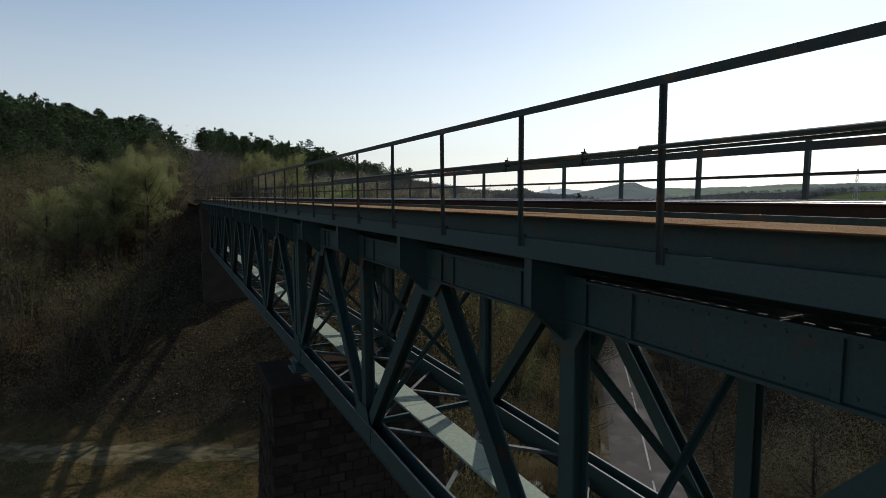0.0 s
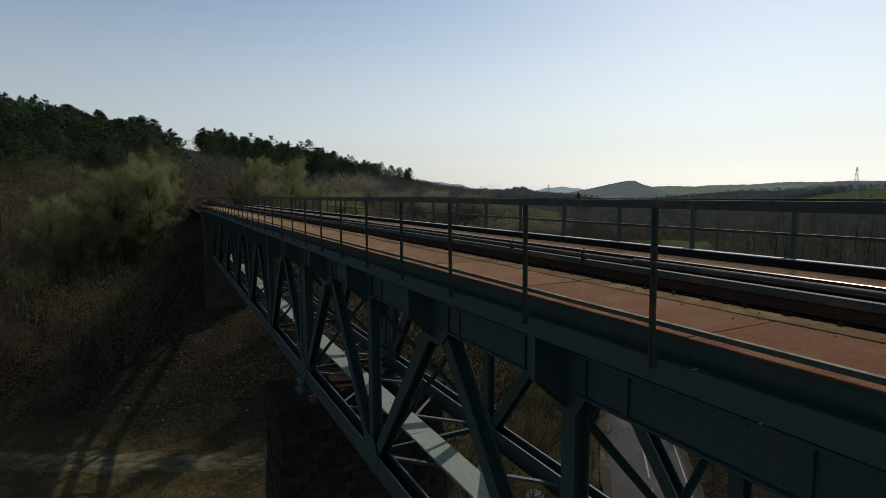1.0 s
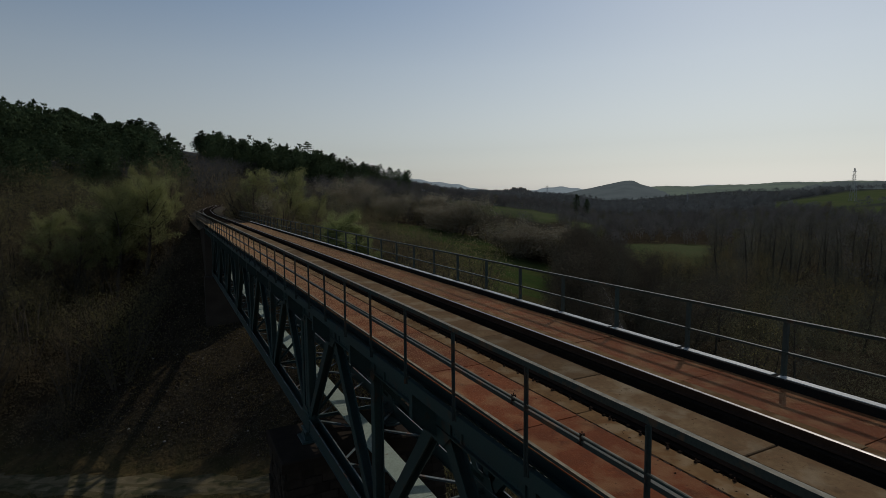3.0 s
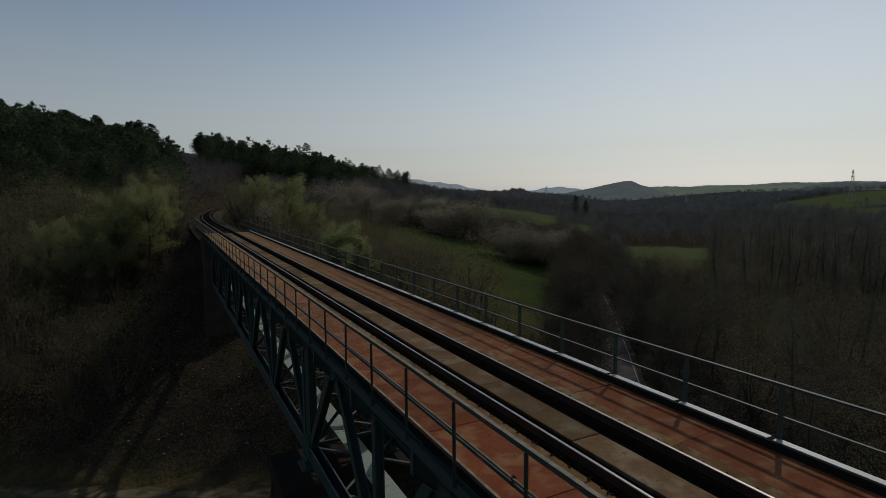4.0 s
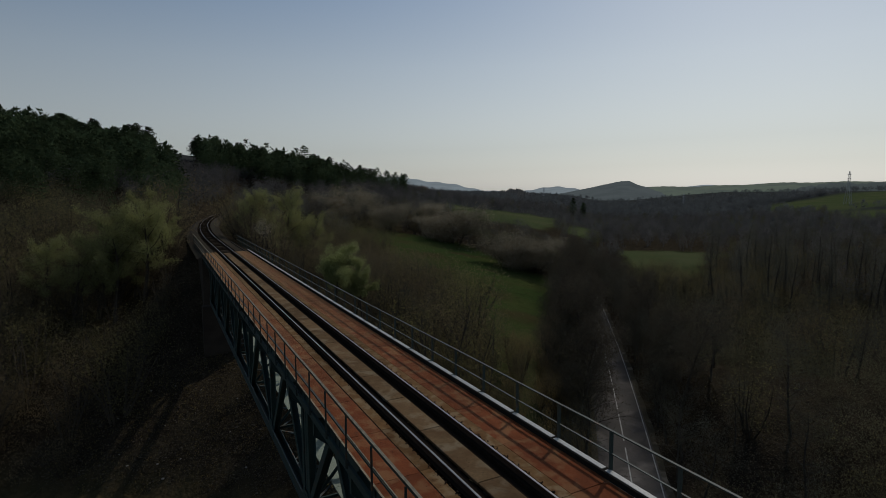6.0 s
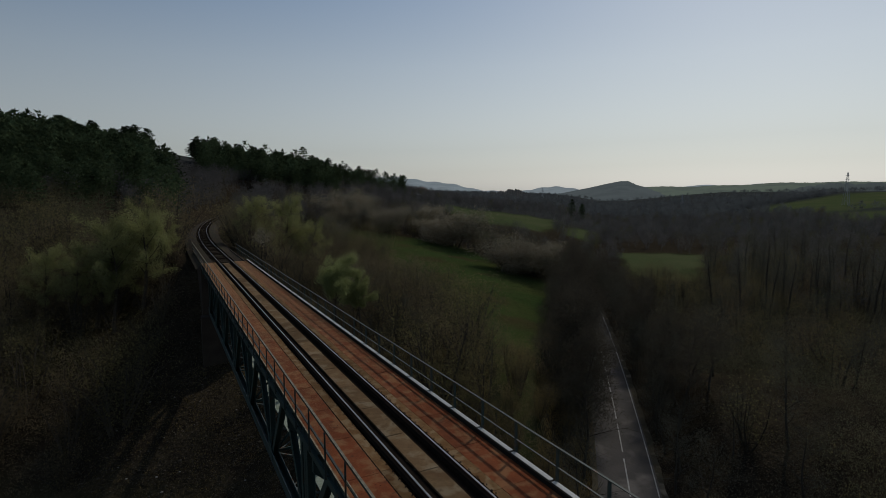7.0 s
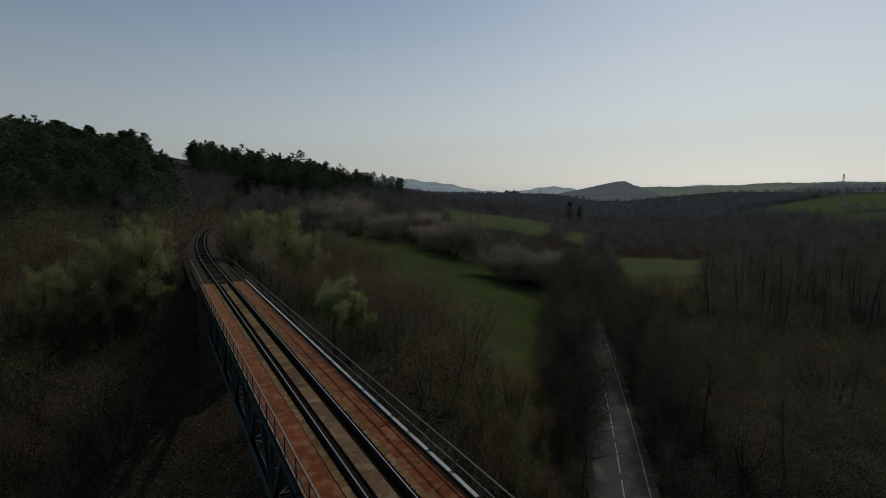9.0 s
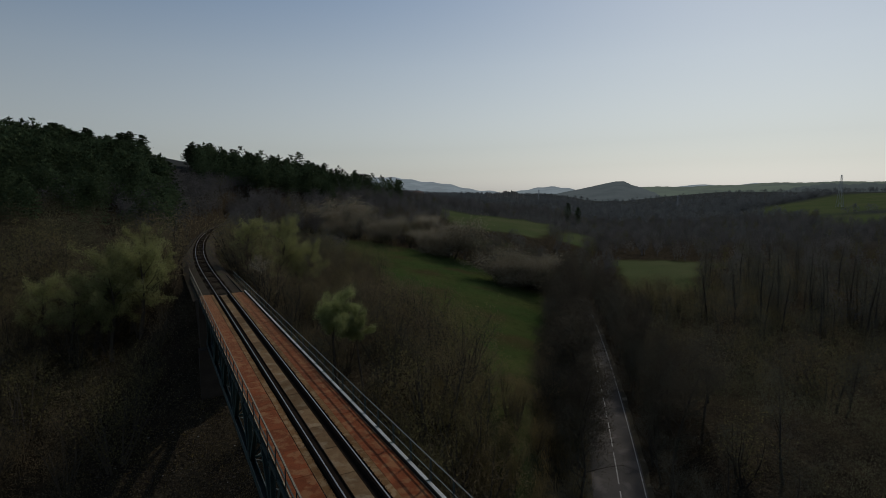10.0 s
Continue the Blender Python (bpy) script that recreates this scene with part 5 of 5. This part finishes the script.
def shrub(i, n=480, ln=0.26, wd=0.06):
    rng = np.random.default_rng(380 + i)
    d = rng.normal(size=(n, 3))
    d[:, 2] = np.abs(d[:, 2])
    d /= np.linalg.norm(d, axis=1, keepdims=True)
    p = d * rng.uniform(0.2, 1.0, (n, 1)) ** 0.4 * (2.5, 2.5, 3.3) * (1 + 0.25 * np.sin(5 * d[:, :1] + i) * np.sin(4 * d[:, 1:2]))
    return tri_cloud(p + (0, 0, 0.3), ln, wd, 0.4, rng, 0.6)


def fine_shrub(i):
    return shrub(i + 9, 1800, 0.15, 0.031)


def wild(x, y):
    s, u = beside_road(x, y)
    return (left_slope(x, y) and y < 125) or right_bank(x, y) or (-85 < u < -4.8 and -64 < s < 150) or (4.8 < u < 8.5 and 2 < s < 122)


wood("undergrowth", "tangled brown undergrowth between the trees", [(x, y, 1.0) for x, y in scatter(1150, -62, 225, -60, 180, wild, 2.0)], thicket, UNDER)

def shrubby(x, y):
    s, u = beside_road(x, y)
    return -95 < u < -7 and -64 < s < 96 and math.sin(x * 0.13) + math.sin(y * 0.11 + 1) > -1.3


valley_shrubs = [(x, y, place_rng.uniform(0.85, 1.7)) for x, y in scatter(560, 0, 220, -60, 160, shrubby, 3.3)]
bank_shrubs = [(x, y, place_rng.uniform(0.6, 1.1)) for x, y in scatter(190, 4, 44, 6, 130, right_bank, 2.8)]
hill_shrubs = [(x, y, place_rng.uniform(1.2, 2.0)) for x, y, _ in polar(190, -16, 16, 108, 195, no_field)]
slope_shrubs = [(x, y, place_rng.uniform(0.6, 1.0)) for x, y in scatter(150, -62, -12, 48, 80, lambda x, y: left_slope(x, y) and x < -13 - 0.2 * (y - 48), 3.0)]
near_shrubs = [q for q in valley_shrubs + bank_shrubs if math.hypot(q[0] + 6, q[1]) < 78]
far_shrubs = [q for q in valley_shrubs + bank_shrubs if math.hypot(q[0] + 6, q[1]) >= 78]
wood("shrub_thicket", "dense rounded brown shrubs filling the valley floor", far_shrubs + hill_shrubs, shrub, SHRUB)
wood("shrub_thicket", "warm brown shrubs on the slope below the willows", slope_shrubs, shrub, SHRUB_WARM)
wood("shrub_thicket", "dense rounded brown shrubs beside the road under the bridge", near_shrubs, fine_shrub, SHRUB)

# two dark firs in the valley
for x, y, s in ((318, 372, 1.0), (326, 368, 0.85)):
    tv, tf, v, f = pine_mesh(int(x), 17.0 * s, 14, 12, 0.9, 0.1, 0.9)
    t = thing("fir", "dark pointed fir among bare trees", "tree", "firs in the valley", at=(x, y, ground_at(x, y)))
    raw("trunk", tv, tf, BARK, t)
    raw("crown", v.tolist(), f.tolist(), LEAF_PINE, t)

# dry grass and litter on the near slope and along the track
rng = np.random.default_rng(77)
pts = []
while len(pts) < 26000:
    x, y = rng.uniform(-60, 8), rng.uniform(14, 70)
    v = path_side(x, y)
    if abs(v) < 1.7 or v > 22 or (v > 4 and rng.uniform() < 0.7):
        continue
    pts.append((x, y, 0.0))
pts = np.array(pts)
pts[:, 2] = land(pts[:, 0], pts[:, 1])
v, f = tri_cloud(pts, 0.3, 0.06, 1.6, rng, 0.7)
tagged(raw("dry_grass", v.tolist(), f.tolist(), GRASS_DRY), "tufts of dry yellow grass beside the track", "grass", kind="stuff")

litter = rng.uniform((-16, 44, 0), (2, 68, 0), (9000, 3))
litter = litter[path_side(litter[:, 0], litter[:, 1]) > 2.2]
litter[:, 2] = land(litter[:, 0], litter[:, 1]) + 0.03
v, f = tri_cloud(litter, 0.3, 0.04, 0.12, rng, 0.8)
v[:, 2] = np.maximum(v[:, 2], land(v[:, 0], v[:, 1]) + 0.01)
tagged(raw("brushwood_litter", v.tolist(), f.tolist(), GRASS_DRY), "dead stalks and brushwood strewn on the bare slope", "litter", kind="stuff")

pts = rng.uniform((6, 4, 0), (40, 60, 0), (60000, 3))
rs, ru = road_frame(pts[:, 0], pts[:, 1])
pts = pts[(ru > 3.6) & (ru < 30) & (fields(pts[:, 0], pts[:, 1]) < 0.4)]
pts[:, 2] = land(pts[:, 0], pts[:, 1])
v, f = tri_cloud(pts, 0.55, 0.05, 2.2, rng, 0.7)
tagged(raw("tall_grass", v.tolist(), f.tolist(), GRASS_DRY), "tall dry straw-coloured grass between the bushes", "grass", kind="stuff")

clods = rng.uniform((-20, 40, 0), (4, 72, 0), (9000, 3))
clods = clods[(path_side(clods[:, 0], clods[:, 1]) > 2.4) & (rng.uniform(size=len(clods)) < 0.35 + 0.5 * (np.sin(clods[:, 0] * 0.9 + 1) * np.sin(clods[:, 1] * 0.7) > -0.1))]
clods[:, 2] = land(clods[:, 0], clods[:, 1])
oct_v = np.array([(1, 0, 0), (0, 1, 0), (-1, 0, 0), (0, -1, 0), (0, 0, 1), (0, 0, -0.6)])
oct_f = np.array([(0, 1, 4), (1, 2, 4), (2, 3, 4), (3, 0, 4), (1, 0, 5), (2, 1, 5), (3, 2, 5), (0, 3, 5)])
size = (0.035 + 0.12 * rng.uniform(0, 1, (len(clods), 1)) ** 3)[:, :, None] * rng.uniform(0.6, 1.3, (len(clods), 6, 1)) * (1.2, 1.0, 0.75)
v = (clods[:, None, :] + oct_v[None] * size).reshape(-1, 3)
f = (oct_f[None] + 6 * np.arange(len(clods))[:, None, None]).reshape(-1, 3)
CLOD = material("earth_and_stone_clods", (0.10, 0.082, 0.06), (0.06, 0.047, 0.033), 1.0, 0, 0.8, 9, 0.3, 30, island=0.6, spec=0.05)
tagged(raw("clods_and_rubble", v.tolist(), f.tolist(), CLOD), "brown clods and rubble on the bare slope", "rubble", kind="stuff")

# a white mound near the road
bm = bmesh.new()
bmesh.ops.create_icosphere(bm, subdivisions=3, radius=1.0)
hr = random.Random(9)
for vv in bm.verts:
    k = 1 + hr.uniform(-0.07, 0.07)
    vv.co = Vector((vv.co.x * 0.8 * k, vv.co.y * 0.7 * k, max(vv.co.z, -0.3) * 0.55 * k))
heap = part("lime_mound", bm, material("mound_white", (0.62, 0.62, 0.6), (0.45, 0.45, 0.43), 0.95, 0, 1.5, 12, 0.8, 15, spec=0.1))
heap.location = (15.7, 29.2, ground_at(15.7, 29.2) + 0.05)
tagged(heap, "rounded white mound among dry brush", "mound")

# ---- pale stones lying on the bare slope ----
STONE_PALE = material("pale_field_stone", (0.3, 0.27, 0.23), (0.2, 0.18, 0.15), 0.9, 0, 3, 20, 0.4, 20)
stone_models = []
for i in range(3):
    r = np.random.default_rng(400 + i)
    bm = bmesh.new()
    bmesh.ops.create_icosphere(bm, subdivisions=1, radius=0.3)
    for vv in bm.verts:
        vv.co = Vector(np.array(vv.co) * r.uniform(0.7, 1.2, 3) * (1.2, 0.9, 0.6))
    me = bpy.data.meshes.new("field_stone")
    bm.to_mesh(me)
    bm.free()
    stone_models.append(me)
for x, y in scatter(16, -12, 0, 50, 66, lambda x, y: path_side(x, y) > 4, 1.2):
    ob = tagged(linked("field_stone", place_rng.choice(stone_models), STONE_PALE), "small pale stone lying on the bare slope", "stone", "stones on the slope")
    s = place_rng.uniform(0.22, 0.5)
    ob.matrix_basis = pose(x, y, ground_at(x, y) + 0.06, 0, 0, place_rng.uniform(0, 360)) @ Matrix.Diagonal((s, s, s, 1))


# ---- distance ----
def ridge(name, label, az0, az1, dist, height, mat, base=-34, depth=0.3, ease=2.5, rug=0.0):
    """A far hill, its crest height a smooth function of the bearing."""
    n, rows, fs = int(70 + 60 * rug), [], []
    hr = random.Random(name)
    for i in range(n + 1):
        a = az0 + (az1 - az0) * i / n
        top = base + (height(a) - base) * float(smooth(az0, az0 + ease, a) * smooth(az1, az1 - ease, a))
        top += rug * hr.uniform(-0.5, 0.5)
        for k in range(7):
            f = k / 6
            d = dist * (1 - depth * (1 - f))
            rows.append((d * math.sin(radians(a)), d * math.cos(radians(a)), base + (top - base) * (f * f * (3 - 2 * f))))
    for i in range(n):
        for k in range(6):
            q = i * 7 + k
            fs.append((q, q + 7, q + 8, q + 1))
    return tagged(raw(name, rows, fs, mat), label, "hill", kind="structure")


def bell(a, c, w):
    return math.exp(-((a - c) / w) ** 2)


# second colour of each: emission that stands for haze
HILL_FAR = distance_hill("far_hazed_hill", (0.16, 0.19, 0.21), (0.235, 0.275, 0.295))
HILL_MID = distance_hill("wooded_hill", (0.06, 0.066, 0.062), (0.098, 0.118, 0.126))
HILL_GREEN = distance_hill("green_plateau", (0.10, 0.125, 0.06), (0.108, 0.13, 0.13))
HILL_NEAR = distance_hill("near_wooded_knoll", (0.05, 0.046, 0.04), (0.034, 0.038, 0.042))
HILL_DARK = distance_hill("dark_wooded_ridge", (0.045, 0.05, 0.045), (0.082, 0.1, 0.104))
ridge("backdrop_hill_1", "far hill with blue haze painted in", 12, 36, 4300, lambda a: 20 + 118 * bell(a, 22.0, 6.0) + 26 * bell(a, 28.5, 2.2) + 4 * math.sin(a * 3.1), HILL_FAR)
ridge("backdrop_hill_2", "far hill with blue haze painted in", 33, 48, 4000, lambda a: 8 + 44 * bell(a, 39.2, 3.0) + 3 * math.sin(a * 3.7), HILL_FAR)
ridge("backdrop_hill_3", "far hills with blue haze painted in", 49, 75, 4400, lambda a: 44 + 16 * bell(a, 53.5, 1.6) + 20 * bell(a, 58.0, 1.4) + 12 * bell(a, 62, 2.5), HILL_FAR)
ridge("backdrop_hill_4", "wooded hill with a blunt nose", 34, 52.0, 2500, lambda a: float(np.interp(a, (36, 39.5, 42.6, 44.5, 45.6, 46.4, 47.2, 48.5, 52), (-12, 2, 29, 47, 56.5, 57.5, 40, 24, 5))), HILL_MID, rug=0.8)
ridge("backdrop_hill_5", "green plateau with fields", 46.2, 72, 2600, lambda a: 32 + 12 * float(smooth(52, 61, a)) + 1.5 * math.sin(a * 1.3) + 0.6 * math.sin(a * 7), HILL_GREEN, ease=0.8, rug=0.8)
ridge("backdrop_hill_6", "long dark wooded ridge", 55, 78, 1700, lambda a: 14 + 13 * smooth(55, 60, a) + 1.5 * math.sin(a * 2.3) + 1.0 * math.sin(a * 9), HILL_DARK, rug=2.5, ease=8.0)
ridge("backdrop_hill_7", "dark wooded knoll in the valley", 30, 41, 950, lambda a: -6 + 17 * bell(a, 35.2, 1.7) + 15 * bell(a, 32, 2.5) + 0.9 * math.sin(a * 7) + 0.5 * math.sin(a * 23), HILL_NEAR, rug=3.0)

# power pylons
PYLON = material("galvanised_lattice", (0.42, 0.43, 0.45), (0.34, 0.35, 0.37), 0.6, 0.0, 1, 5, 0, 1)


def pylon(x, y, h, w, arms):
    t = thing("power_pylon", "grey lattice steel power pylon on the hill", "pylon", "power pylons", at=(x, y, ground_at(x, y) - 0.5))
    bars = 0.03 * w + 0.04
    legs = [[Vector((sx * w * (1 - 0.88 * f) / 2, sy * w * (1 - 0.88 * f) / 2, h * f)) for f in np.linspace(0, 1, 7)] for sx, sy in ((-1, -1), (1, -1), (1, 1), (-1, 1))]
    for leg in legs:
        bm = bmesh.new()
        sweep(bm, leg, section_rect(bars, bars), up=(1, 0, 0))
        part("leg", bm, PYLON, t)
    for i in range(6):
        for j in range(4):
            a, b = legs[j], legs[(j + 1) % 4]
            bm = bmesh.new()
            sweep(bm, [a[i], b[i + 1]], section_rect(bars * 0.6, bars * 0.6))
            part("brace", bm, PYLON, t)
    for f in arms:
        bm = bmesh.new()
        sweep(bm, [(-w * 0.75, 0, h * f), (0, 0, h * f + 0.5), (w * 0.75, 0, h * f)], section_rect(bars * 1.4, bars * 1.4))
        part("cross_arm", bm, PYLON, t)


pylon(664, 322, 36, 5.5, (0.66, 0.78, 0.9))
pylon(776, 622, 22, 4, (0.75, 0.9))
pylon(541, 698, 22, 4, (0.78, 0.92))


# a small white house on the far slope
def house(x, y, turn):
    z = ground_at(x, y)
    t = thing("house", "small white house with a dark roof on the slope", "house", at=(x, y, z))
    t.rotation_euler[2] = radians(turn)
    wall = material("white_plaster", (0.7, 0.68, 0.63), None, 0.9, 0, 1, 8, 0.1, 20)
    roof_mat = material("roof_tile", (0.16, 0.09, 0.07), None, 0.9, 0, 1, 8, 0.3, 10)
    glass = material("dark_glass", (0.03, 0.035, 0.04), None, 0.15, 0, 1, 8, 0, 20)
    part("wall", boxes((-5, 5, -4, 4, -1.5, 5)), wall, t)
    bm = bmesh.new()
    v = [bm.verts.new(p) for p in ((-5.5, -4.6, 4.8), (5.5, -4.6, 4.8), (5.5, 4.6, 4.8), (-5.5, 4.6, 4.8), (-5.5, 0, 8.2), (5.5, 0, 8.2))]
    for f in ((0, 1, 5, 4), (2, 3, 4, 5), (1, 2, 5), (3, 0, 4), (3, 2, 1, 0)):
        bm.faces.new([v[i] for i in f])
    roof = part("roof", bm, roof_mat, t)
    part("chimney", boxes((1.6, 2.3, 0.3, 1.0, 6.5, 9.2)), wall, roof)
    for wx in (-3, 0, 3):
        part("window", boxes((wx - 0.6, wx + 0.6, -4.05, -4.004, 1.4, 3.0)), glass, t)


house(231, 500, 20)

# marker post beside the line
mp = thing("marker_post", "short dark marker post beside the railway line", "post", at=(10.2, 166, -0.9))
part("pole", boxes((-0.07, 0.07, -0.07, 0.07, 0, 2.3)), RAIL_SIDE, mp)
part("board", boxes((-0.28, 0.28, -0.09, -0.072, 1.75, 2.35)), STEEL, mp)
